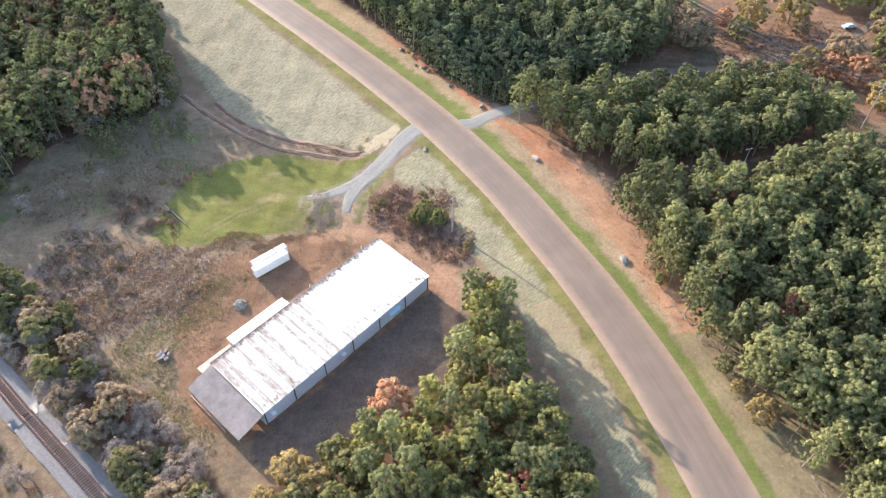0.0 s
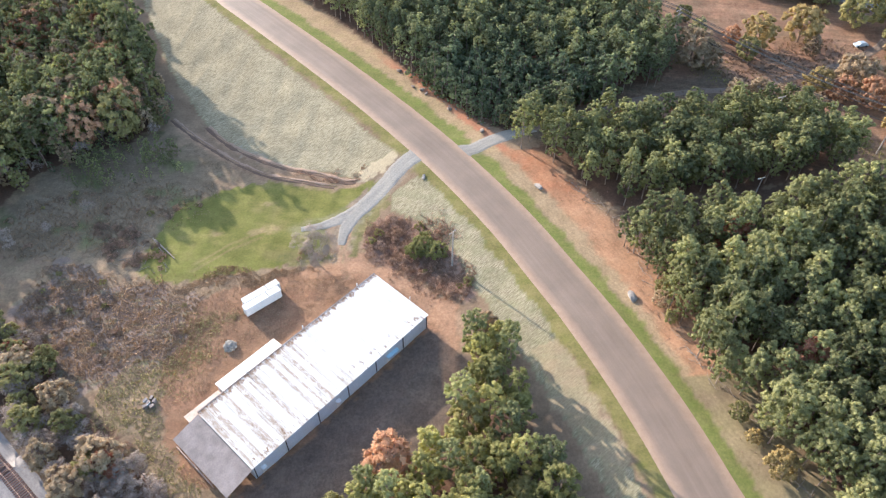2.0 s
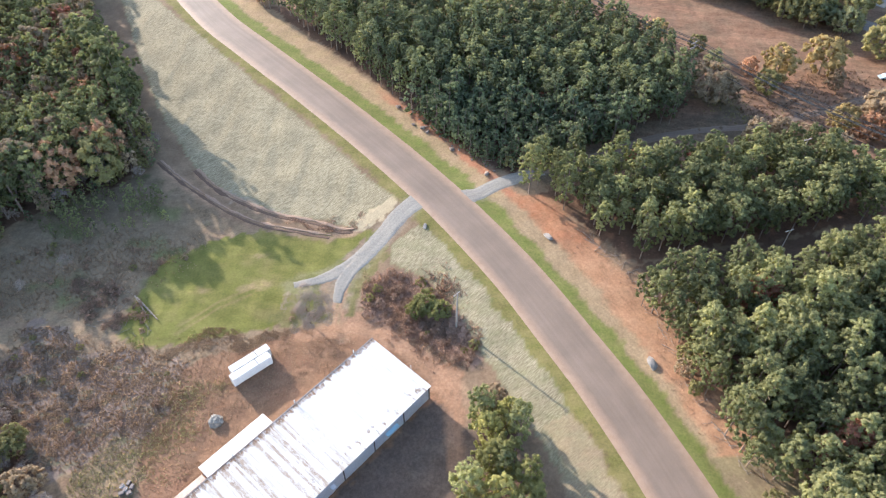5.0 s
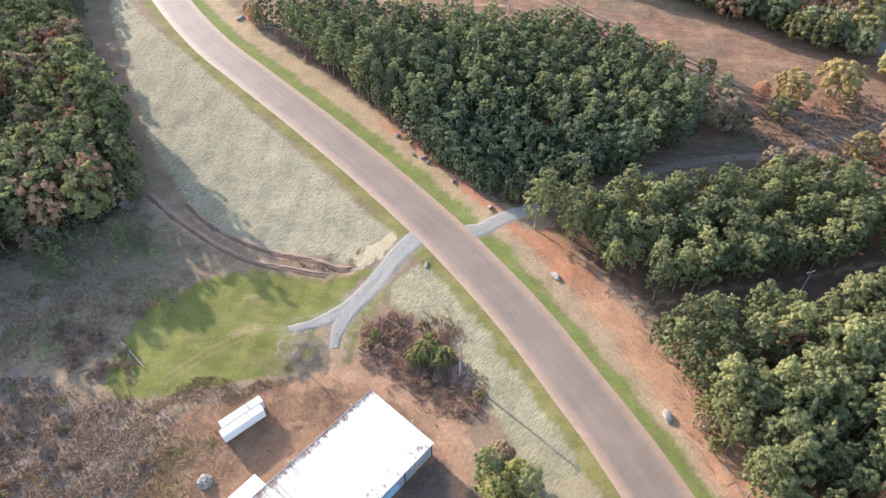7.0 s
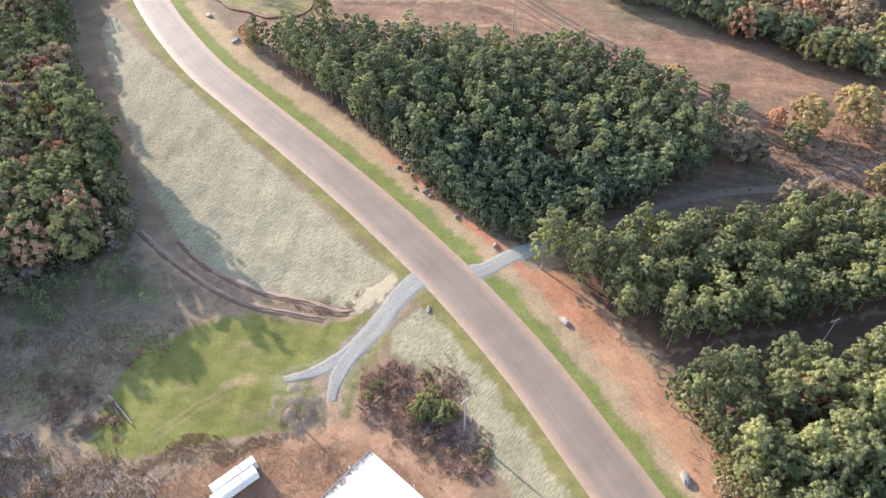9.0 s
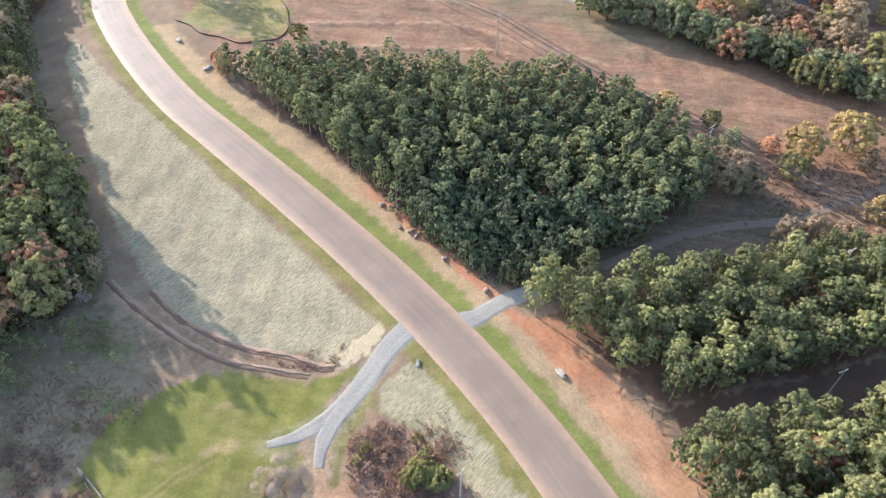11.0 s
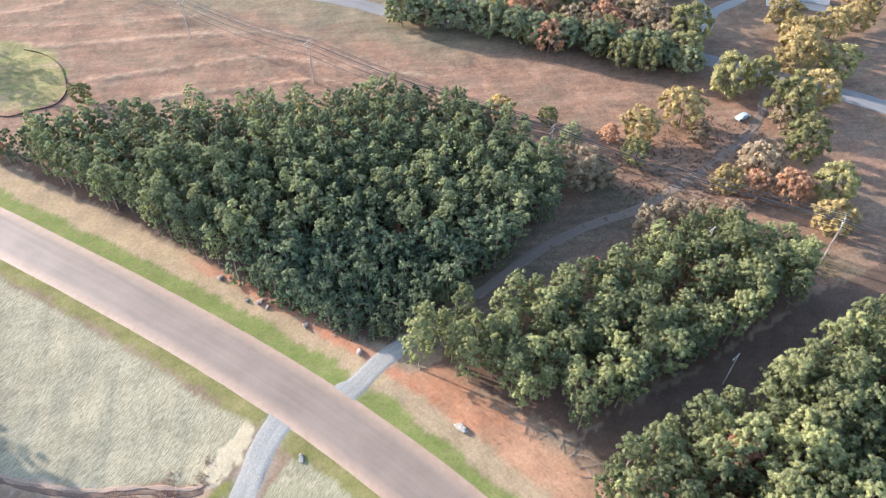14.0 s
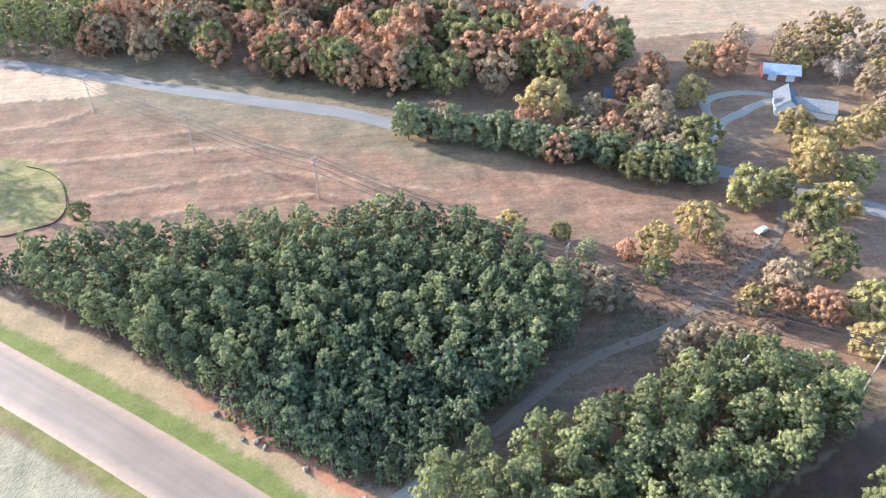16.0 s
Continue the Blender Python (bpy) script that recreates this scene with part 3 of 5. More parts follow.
    paint(inner_bank * np.clip((y - 136) / 8, 0, 1) * np.clip(0.7 + 0.6 * spots, 0, 1), (0.35, 0.16, 0.085))
    paint(near * (y < 88), (0.235, 0.175, 0.105), (0.23, 0.19, 0.095))
    cover[..., 2] = near
    north = bank * (y >= 160) * (y < 300)
    paint(north * np.clip((17.5 - wob) / 2, 0, 1), (0.33, 0.24, 0.125), (0.40, 0.27, 0.16), spots)
    paint(north * np.clip((wob - 14.0) / 0.8, 0, 1) * np.clip((17.6 - wob) / 1.5, 0, 1) * np.clip((212 - y) / 12, 0, 1), (0.40, 0.18, 0.10))
    # loose gravel spilt beside the driveways, and ruts down to the yard
    for way, half in ((DRIVE, 2.9), (FORK, 2.2), (LANE, 2.2)):
        off = np.abs(away(nx * 0.6 + x * 0.4, ny * 0.6 + y * 0.4, way))
        paint(np.clip((half + 0.9 - off) / 0.9, 0, 1) * np.clip(0.75 + 0.5 * spots, 0, 1) * (np.abs(d) > 5) * 0.3, (0.30, 0.26, 0.205))
    ruts = away(x, y, curve_through([(-24.7, 132.5), (-25.2, 127), (-24.2, 122), (-23, 118)]))
    paint(np.clip((1.7 - np.abs(ruts)) / 0.8, 0, 1) * 0.75, (0.33, 0.21, 0.13), (0.27, 0.22, 0.11), spots)
    for side in (-0.8, 0.8):
        paint(np.clip((0.55 - np.abs(ruts - side)) / 0.35, 0, 1) * 0.85, (0.40, 0.235, 0.15))
    turn = away(nx * 0.5 + x * 0.5, ny * 0.5 + y * 0.5, curve_through([(-33, 118.4), (-26, 120), (-18, 120.1), (-12.5, 117.7), (-8, 115.1), (-3.2, 110.2), (0.4, 104.4), (1.6, 98), (2, 88)]))
    paint(np.clip((2.4 - np.abs(turn)) / 1.0, 0, 1) * 0.85, (0.385, 0.22, 0.13))
    for side in (-0.9, 0.9):
        paint(np.clip((0.5 - np.abs(turn - side)) / 0.4, 0, 1) * 0.5, (0.36, 0.225, 0.14))
    # grassy basin by the bend
    pond = inside(nx, ny, POND)
    paint(pond * 0.95, (0.20, 0.195, 0.065), (0.29, 0.235, 0.11), spots)
    paint(pond * np.clip(patchy, 0, 1) * 0.8, (0.32, 0.23, 0.15))
    # muddy cuts at the foot of the straw bank
    silt = inside(nx, ny, [(-62, 168), (-58, 162), (-48, 158.5), (-40, 157), (-40, 158.5), (-50, 161.5), (-60, 169)])
    paint(silt * 0.7, (0.34, 0.29, 0.23))
    cover[..., 0] = np.where(silt, 0.1, cover[..., 0])
    for path in CUTS:
        cut = away(nx * 0.5 + x * 0.5, ny * 0.5 + y * 0.5, path[::3])
        paint(np.clip((1.9 - np.abs(cut)) / 1.0, 0, 1) * np.clip(0.75 + 0.6 * spots, 0, 1), (0.27, 0.165, 0.105), (0.35, 0.235, 0.15), spots)
        cover[..., 0] = np.where(np.abs(cut) < 1.4, 0.0, cover[..., 0])
    # the far country: meadow and woods in patches
    out = np.clip((far - 420) / 200, 0, 1)
    paint(out, (0.10, 0.09, 0.05), (0.30, 0.23, 0.13), soft_noise(x, y, 260, 51))
    meadow = inside(nx, ny, MEADOW)
    paint(meadow * 0.9, (0.36, 0.265, 0.175), (0.42, 0.31, 0.205))
    paint(meadow * np.clip(np.sin((0.8 * x - 0.6 * y) / 3.0 + soft_noise(x, y, 60, 91)) * 2 - 0.8, 0, 1) * 0.4, (0.40, 0.27, 0.18))

    ny_, nx_ = x.shape
    idx = np.arange(nx_ * ny_).reshape(ny_, nx_)
    faces = np.stack([idx[:-1, :-1], idx[:-1, 1:], idx[1:, 1:], idx[1:, :-1]], -1).reshape(-1, 4)
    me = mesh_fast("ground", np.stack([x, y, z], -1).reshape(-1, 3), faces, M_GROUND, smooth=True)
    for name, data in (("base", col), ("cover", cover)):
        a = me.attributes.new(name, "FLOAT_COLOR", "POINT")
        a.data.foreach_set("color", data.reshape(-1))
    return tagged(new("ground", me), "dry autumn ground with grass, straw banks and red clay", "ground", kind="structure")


def strip(name, line, half, material, lift, label, category, rise=None, sink=0.09, ragged=1.0):
    """A way of even width laid along a line on the ground, with its sides let into the ground."""
    n = np.gradient(line, axis=0)
    n /= np.linalg.norm(n, axis=1)[:, None]
    n = np.stack([n[:, 1], -n[:, 0]], 1)
    along = np.r_[0, np.cumsum(np.hypot(*np.diff(line, axis=0).T))]
    half = np.broadcast_to(half, len(line)) + ragged * (0.22 * soft_noise(line[:, 0], line[:, 1], 6, 81) + 0.12 * soft_noise(line[:, 0], line[:, 1], 2.5, 82))
    cols = [-1.0, -0.88, -0.5, 0, 0.5, 0.88, 1.0]
    verts, uv = [], []
    for p, m, a, h in zip(line, n, along, half):
        q = [p + m * c * h for c in cols]
        zs = height(np.array([v[0] for v in q]), np.array([v[1] for v in q])) if rise is None else np.full(len(q), rise)
        for k, (c, v) in enumerate(zip(cols, q)):
            down = sink if k in (0, len(cols) - 1) else 0
            verts.append((v[0], v[1], zs[k] + lift - down))
            uv.append((c * h, a))
    w = len(cols)
    faces = [(r * w + k, r * w + k + 1, (r + 1) * w + k + 1, (r + 1) * w + k) for r in range(len(line) - 1) for k in range(w - 1)]
    me = mesh_fast(name, verts, faces, material, smooth=True)
    layer = me.uv_layers.new(name="UVMap")
    flat = np.array(uv, np.float32)[np.array(faces).ravel()]
    layer.data.foreach_set("uv", flat.ravel())
    return tagged(new(name, me), label, category, kind="structure")


inner = ROAD[(ROAD[:, 1] > -200) & (ROAD[:, 1] < 700)]
strip("road", inner, 6.15, M_ROAD, 0.10, "sun-bleached asphalt road with dusty orange shoulders", "road", ragged=0.3)
DRIVE = curve_through([(-3.5, 162.5), (-6.5, 159.5), (-11.5, 154.5), (-16, 148.6), (-20.5, 143.2), (-25, 138.6), (-30.5, 135.4), (-36.5, 133.6)], 1.0)
strip("driveway", DRIVE, np.interp(np.arange(len(DRIVE)), [0, 8, 26, len(DRIVE) - 9, len(DRIVE) - 1], [3.9, 2.7, 2.4, 1.9, 0.8]), M_GRAVEL, 0.05, "pale gravel driveway branching off the road", "driveway")
FORK = curve_through([(-14.2, 150.2), (-17.6, 146.2), (-21.2, 141.6), (-24.2, 136.3), (-25.4, 131.5), (-25.5, 128.2)], 1.0)
strip("driveway", FORK, np.interp(np.arange(len(FORK)), [0, 6, len(FORK) - 6, len(FORK) - 1], [2.2, 2.5, 1.7, 0.9]), M_GRAVEL, 0.065, "rutted gravel fork leading down to the yard", "driveway")
LANE = curve_through([(3.0, 159.4), (7.5, 161.2), (13, 164.3), (19, 166.8), (26, 169)], 1.0)
strip("driveway", LANE, np.interp(np.arange(len(LANE)), [0, 6, len(LANE) - 1], [3.4, 2.3, 1.9]), M_GRAVEL, 0.05, "short gravel entrance running between the woods", "driveway")
TRACK = curve_through([(25.5, 168.9), (37.5, 173.5), (48, 178), (60, 182.6), (73, 185.4), (88, 186.5), (108, 192.5), (122, 198), (138, 207), (150, 220), (160, 231)], 2.0)
strip("track", TRACK, 1.4, M_TRACK, 0.05, "bare dirt track between two pine woods", "track")
for path, wide in zip(CUTS, (0.48, 0.36)):
    across = np.gradient(path, axis=0)
    across = np.stack([across[:, 1], -across[:, 0]], 1) / np.linalg.norm(across, axis=1)[:, None]
    strip("ditch", path, wide + 0.2 * soft_noise(path[:, 0], path[:, 1], 9, 97), M_MUD, 0.05, "dark muddy ditch cut by rain at the foot of the bank", "ditch")
    for side in (1.0,):
        strip("berm", path + across * (side + 0.15 * soft_noise(path[:, 0], path[:, 1], 4, 95))[:, None], 0.34 + 0.22 * soft_noise(path[:, 0], path[:, 1], 7, 96), M_BERM, 0.16, "low ridge of thrown-up earth beside the ditch", "earth ridge", None, 0.3)
build_ground()


# ---- trees ----
def foliage(rng, centres, radii, count, size, axis, lift=0.35, long=1.0, heart=True):
    """Small leaf sprays round clump centres: arrays of corners, faces and tones."""
    n = len(centres)
    c = np.repeat(centres, count, 0)
    r = np.repeat(radii, count)
    d = rng.normal(size=(n * count, 3))
    d /= np.linalg.norm(d, axis=1)[:, None]
    out = c - axis
    out /= np.linalg.norm(out, axis=1)[:, None] + 1e-6
    inward = (d * out).sum(1)
    d = np.where((inward < -0.15)[:, None], d - 2 * inward[:, None] * out, d)
    p = c + d * (r * rng.uniform(0.6, 1.05, n * count))[:, None]
    nrm = d * 0.7 + out * 0.6 + np.array([0, 0, lift]) + rng.normal(size=d.shape) * 0.35
    nrm /= np.linalg.norm(nrm, axis=1)[:, None]
    u = np.cross(nrm, rng.normal(size=d.shape))
    u /= np.linalg.norm(u, axis=1)[:, None] + 1e-6
    v = np.cross(nrm, u)
    s = (size * rng.uniform(0.65, 1.35, n * count))[:, None]
    verts = np.stack([p + u * s * long, p - u * s * 0.5 + v * s * 0.8 / long, p - u * s * 0.5 - v * s * 0.8 / long], 1).reshape(-1, 3)
    tones = np.repeat(np.repeat(rng.uniform(-0.07, 0.07, n), count), 3)
    soft = d * 0.35 + out * 0.95 + np.array([0, 0, 0.1]) + nrm * 0.35
    soft /= np.linalg.norm(soft, axis=1)[:, None]
    normals = np.repeat(soft, 3, 0)
    if heart:
        # eight faces in the middle of each puff, to keep the crown from being seen through
        sides = np.array([[(a, 0, 0), (0, b, 0), (0, 0, e)] for a in (-1, 1) for b in (-1, 1) for e in (-1, 1)], float).reshape(-1, 3)
        turn = rng.normal(size=(n, 3, 3))
        turn = np.linalg.qr(turn)[0]
        way = np.einsum("kj,nij->nki", sides, turn)
        core = centres[:, None] + way * (radii * 0.82)[:, None, None]
        far_out = core - axis
        far_out /= np.linalg.norm(far_out, axis=2)[..., None] + 1e-6
        bent = way * 0.4 + far_out
        bent /= np.linalg.norm(bent, axis=2)[..., None] + 1e-6
        verts = np.vstack([verts, core.reshape(-1, 3)])
        normals = np.vstack([normals, bent.reshape(-1, 3)])
        tones = np.concatenate([tones, np.repeat(tones[::3 * count], 24)])
    return verts, np.arange(len(verts)).reshape(-1, 3), tones, normals


def limbs(rng, tall, first, spread, count, base_r, bend=0.3, fork=0):
    """A tapered, slightly bent trunk with limbs, as corners and faces."""
    bm = bmesh.new()
    knots = [Vector((0, 0, -0.4))]
    lean = rng.uniform(-0.02, 0.02, 2)
    for k in range(1, 6):
        f = k / 5
        knots.append(Vector((lean[0] * f * tall + rng.normal() * bend * 0.2, lean[1] * f * tall + rng.normal() * bend * 0.2, f * tall)))
    for k in range(5):
        rod(bm, knots[k], knots[k + 1], base_r * (1 - 0.17 * k), base_r * (1 - 0.17 * (k + 1)), 6)
    for k in range(count):
        f = first + (0.97 - first) * k / max(1, count - 1)
        a = k * 2.4 + rng.uniform(-0.4, 0.4)
        q = f * 5
        i = min(4, int(q))
        s = knots[i].lerp(knots[i + 1], q - i)
        reach = spread * (1.05 - 0.6 * abs(f - first) / (1 - first)) * rng.uniform(0.6, 1.0)
        e = s + Vector((math.cos(a) * reach, math.sin(a) * reach, reach * rng.uniform(0.25, 0.7)))
        rod(bm, s, e, base_r * 0.34 * (1.1 - f * 0.6), base_r * 0.08, 4)
        for _ in range(fork):
            s2 = s.lerp(e, rng.uniform(0.3, 0.8))
            e2 = s2 + Vector((rng.normal() * reach * 0.45, rng.normal() * reach * 0.45, reach * rng.uniform(0.2, 0.6)))
            rod(bm, s2, e2, base_r * 0.13, base_r * 0.04, 3)
    bmesh.ops.triangulate(bm, faces=bm.faces[:])
    bm.verts.index_update()
    v = np.array([p.co[:] for p in bm.verts])
    f = np.array([[p.index for p in q.verts] for q in bm.faces])
    bm.free()
    return v, f


def puffs_on(rng, lobes, radius, count, axis):
    """Small puffs gathered round the ends of boughs, so that gaps stay between the boughs."""
    d = rng.normal(size=(len(lobes), count, 3))
    d /= np.linalg.norm(d, axis=2)[..., None]
    out = lobes - axis
    out /= np.linalg.norm(out, axis=1)[:, None] + 1e-6
    d = d + out[:, None] * 0.55 + np.array([0, 0, 0.25])
    d /= np.linalg.norm(d, axis=2)[..., None]
    return (lobes[:, None] + d * (radius[:, None] * rng.uniform(0.55, 1.0, (len(lobes), count)))[..., None]).reshape(-1, 3)


def pine_shape(rng, tall, wide, clumps, count, size, low=0.40, puffs=5):
    """A pine with a tapering, rounded crown of needle puffs on separate boughs."""
    n = max(10, clumps // puffs)
    t = np.clip((np.arange(n) + rng.uniform(0.1, 0.9, n)) / n, 0, 1) ** 0.9
    env = wide * np.sqrt(np.clip((t + 0.16) / 0.42, 0.1, 1)) * np.sqrt(1 - 0.93 * t ** 2.4)
    a = np.arange(n) * 2.39996 + rng.uniform(-0.5, 0.5, n)
    r = env * np.sqrt(rng.uniform(0.08, 0.72, n))
    z = tall * (low + (1 - low) * t) - 0.13 * wide - 0.4
    lobes = np.stack([np.cos(a) * r, np.sin(a) * r, z], 1)
    axis = np.array([0, 0, tall * (low + 0.3 * (1 - low))])
    c = puffs_on(rng, lobes, wide * 0.42 * (1.08 - 0.25 * t), puffs, axis)
    rad = rng.uniform(0.7, 1.15, len(c)) * wide * 0.178
    return limbs(rng, tall * 0.95, max(low, 0.15), wide * 0.8, 7, 0.14 + tall * 0.003), foliage(rng, c, rad, count, size, axis, 0.35, 1.2)


def broad_shape(rng, tall, wide, clumps, count, size, low=-0.04):
    """A broad-leaved tree with an uneven round crown of boughs, with gaps."""
    n = max(20, clumps // 4)
    k = np.arange(n) + 0.5
    up = 1 - 1.72 * k / n
    turn = k * 2.39996 + rng.uniform(-0.35, 0.35, n)
    d = np.stack([np.cos(turn) * np.sqrt(1 - up ** 2), np.sin(turn) * np.sqrt(1 - up ** 2), up], 1)
    k = rng.uniform(0.72, 1.0, n) * (1 + 0.12 * np.sin(3 * turn + rng.uniform(0, 6)) + 0.08 * np.sin(5 * up + rng.uniform(0, 6)))
    half = tall * (1 - low) / 2
    lobes = d * k[:, None] * np.array([wide, wide, half]) * 0.80 + np.array([0, 0, tall * low + half])
    axis = np.array([0, 0, tall * low + half * 0.8])
    c = puffs_on(rng, lobes, rng.uniform(0.20, 0.32, n) * wide, 4, axis)
    rad = rng.uniform(0.12, 0.20, len(c)) * wide
    return limbs(rng, tall * 0.8, 0.25, wide * 0.8, 9, 0.10 + tall * 0.009, 0.6, 1), foliage(rng, c, rad, count, size, axis)


def bare_shape(rng, tall, wide, twigs):
    """A leafless tree: limbs that fork, with a haze of fine twigs at their ends."""
    wood = limbs(rng, tall * 0.85, 0.22, wide, 13, 0.05 + tall * 0.014, 0.6, 4)
    d = rng.normal(size=(40, 3))
    d /= np.linalg.norm(d, axis=1)[:, None]
    d[:, 2] = np.abs(d[:, 2]) * 0.9 - 0.1
    c = d * rng.uniform(0.45, 1.0, 40)[:, None] * np.array([wide, wide, tall * 0.5]) + np.array([0, 0, tall * 0.5])
    return wood, foliage(rng, c, np.full(40, wide * 0.24), twigs, 0.13, np.array([0, 0, tall * 0.3]), long=3.6, heart=False)


def shrub_shape(rng, tall, wide, clumps, count, size):
    a, r = rng.uniform(0, 6.28, clumps), wide * np.sqrt(rng.uniform(0, 1, clumps))
    top = tall * np.sqrt(np.clip(1 - (r / wide) ** 2 * 0.8, 0, 1))
    z = top * rng.uniform(0.25, 0.95, clumps)
    c = np.stack([np.cos(a) * r, np.sin(a) * r, z], 1)
    return limbs(rng, tall * 0.8, 0.1, wide * 0.7, 7, 0.05), foliage(rng, c, rng.uniform(0.25, 0.5, clumps) * wide * 0.6, count, size, np.array([0, 0, 0]), heart=False)


class Kind:
    """A kind of tree in a few shapes: arrays for woods, meshes for single trees."""

    def __init__(self, name, label, category, shapes, bark, leaf):
        self.name, self.label, self.category, self.shapes, self.bark, self.leaf = name, label, category, shapes, bark, leaf
        self.meshes = []
        for wood, (v, f, t, normals) in shapes:
            self.meshes.append((mesh_fast(name + "_trunk", *wood, bark), mesh_fast(name + "_crown", v, f, leaf, t, normals)))

    def plant(self, rng, x, y, size=1.0, group="", wide=1.0, label=""):
        z = at_height(x, y)
        m = Matrix.LocRotScale((x, y, z), Euler((0, 0, rng.uniform(0, 6.28))), (size * wide, size * wide, size))
        ob = thing(self.name, m, label or self.label, self.category, group)
        trunk, crown = self.meshes[rng.randint(len(self.meshes))]
        share("trunk", trunk, ob)
        share("crown", crown, ob)
        return ob

    def woods(self, rng, places, sizes, name, label):
        """Many trees as one object that nobody would count."""
        tv, tf, cv, cf, ct, cn = [], [], [], [], [], []
        nt = nc = 0
        zs = height(places[:, 0], places[:, 1])
        for (x, y), z, s in zip(places, zs, sizes):
            (wv, wf), (lv, lf, lt, ln) = self.shapes[rng.randint(len(self.shapes))]
            a = rng.uniform(0, 6.28)
            turn = np.array([[math.cos(a), math.sin(a), 0], [-math.sin(a), math.cos(a), 0], [0, 0, 1]])
            cn.append(ln @ turn)
            turn = turn * s
            tv.append(wv @ turn + (x, y, z))
            tf.append(wf + nt)
            nt += len(wv)
            cv.append(lv @ turn + (x, y, z))
            cf.append(lf + nc)
            ct.append(lt + rng.uniform(0, 1))
            nc += len(lv)
        ob = tagged(new(name, mesh_fast(name, np.vstack(cv), np.vstack(cf), self.leaf, np.concatenate(ct), np.vstack(cn))), label, "woods", kind="stuff")
        trunks = new("trunks", mesh_fast("trunks", np.vstack(tv), np.vstack(tf), self.bark))
        trunks.parent = ob
        return ob


def scatter(rng, poly, gap, keep=1.0):
    """Places within an outline, about a gap apart, unevenly."""
    p = np.array(poly)
    lo, hi = p.min(0), p.max(0)
    out = []
    row = 0
    y = lo[1]
    while y < hi[1]:
        x = lo[0] + (gap / 2 if row % 2 else 0)
        while x < hi[0]:
            q = (x + rng.uniform(-0.36, 0.36) * gap, y + rng.uniform(-0.36, 0.36) * gap)
            if inside(np.array([q[0]]), np.array([q[1]]), poly)[0] and rng.uniform() < keep:
                out.append(q)
            x += gap
        y += gap * 0.87
        row += 1
    return np.array(out)


rng = np.random.RandomState(7)
PINE = Kind("pine_tree", "tall green pine tree with a rounded crown", "tree", [pine_shape(rng, h, w, 125, 20, 0.14, 0.30) for h, w in ((16.5, 2.9), (17.5, 3.0), (16, 2.7), (17, 3.1), (15, 2.8))], M_PINEBARK, M_PINE)
PINE_LIT = Kind("pine_tree", "tall olive-green pine tree with a rounded crown", "tree", [pine_shape(rng, h, w, 140, 21, 0.145, 0.32) for h, w in ((17.5, 3.5), (18.5, 3.2), (16.5, 3.8), (18, 3.4))], M_PINEBARK, M_PINE_LIT)
FAR_PINE = Kind("pine_tree", "green pine tree of the woods", "tree", [pine_shape(rng, h, w, 66, 12, 0.235, 0.2) for h, w in ((17, 3.2), (18, 3.5), (16, 3.1), (15, 3.3))], M_PINEBARK, M_PINE_LIT)
MID_PINE = Kind("pine_tree", "dark green pine of the main wood", "tree", [pine_shape(rng, h, w, 105, 15, 0.165, 0.30) for h, w in ((16.5, 2.9), (17, 3.0), (16, 2.8), (15, 3.1), (17, 2.8))], M_PINEBARK, M_PINE)
FAR_LIT = Kind("pine_tree", "olive-green pine tree", "tree", [pine_shape(rng, h, w, 135, 19, 0.15, 0.32) for h, w in ((17, 3.3), (18, 3.5), (16, 3.2), (15.5, 3.6))], M_PINEBARK, M_PINE_LIT)
YOUNG_PINE = Kind("young_pine", "young dark green pine with boughs to the ground", "tree", [pine_shape(rng, h, w, 60, 14, 0.15, 0.08) for h, w in ((8, 2.0), (7, 1.9), (9, 2.1))], M_PINEBARK, M_YOUNG)


def broad_kind(name, label, leaf, count=3, tall=10, wide=4.2, clumps=160, per=20, size=0.155):
    return Kind(name, label, "tree", [broad_shape(rng, tall * rng.uniform(0.9, 1.1), wide * rng.uniform(0.9, 1.1), clumps, per, size) for _ in range(count)], M_BARK, leaf)


OLIVE = broad_kind("broadleaf_tree", "broad tree with olive autumn leaves", M_OLIVE)
YELLOW = broad_kind("broadleaf_tree", "broad tree with golden yellow autumn leaves", M_YELLOW)
ORANGE = broad_kind("broadleaf_tree", "broad tree with orange-brown autumn leaves", M_ORANGE)
RED = broad_kind("broadleaf_tree", "small tree with red autumn leaves", M_RED, 2)
TAN = broad_kind("broadleaf_tree", "tree with dry tan leaves", M_TAN)
GREEN_TREE = broad_kind("broadleaf_tree", "full green tree of the hedgerow", M_HEDGE)
GROVE_PINE = Kind("pine_tree", "broad yellow-green pine tree of the grove", "tree", [pine_shape(rng, h, w, 120, 26, 0.155, 0.3) for h, w in ((15.5, 3.8), (16.5, 3.5), (15, 4.2), (14, 3.9))], M_PINEBARK, M_GROVE)
FAR_OLIVE = broad_kind("broadleaf_tree", "olive autumn tree far off", M_OLIVE, 3, clumps=112, per=16, size=0.20)
FAR_YELLOW = broad_kind("broadleaf_tree", "yellow autumn tree far off", M_YELLOW, 3, clumps=112, per=16, size=0.20)
FAR_ORANGE = broad_kind("broadleaf_tree", "orange autumn tree far off", M_ORANGE, 3, clumps=112, per=16, size=0.20)
FAR_TAN = broad_kind("broadleaf_tree", "dry tan tree far off", M_TAN, 3, clumps=112, per=16, size=0.20)
BARE = Kind("bare_tree", "leafless grey tree with fine twigs", "tree", [bare_shape(rng, 8, 3.0, 44) for _ in range(3)], M_BARK, M_TWIG)
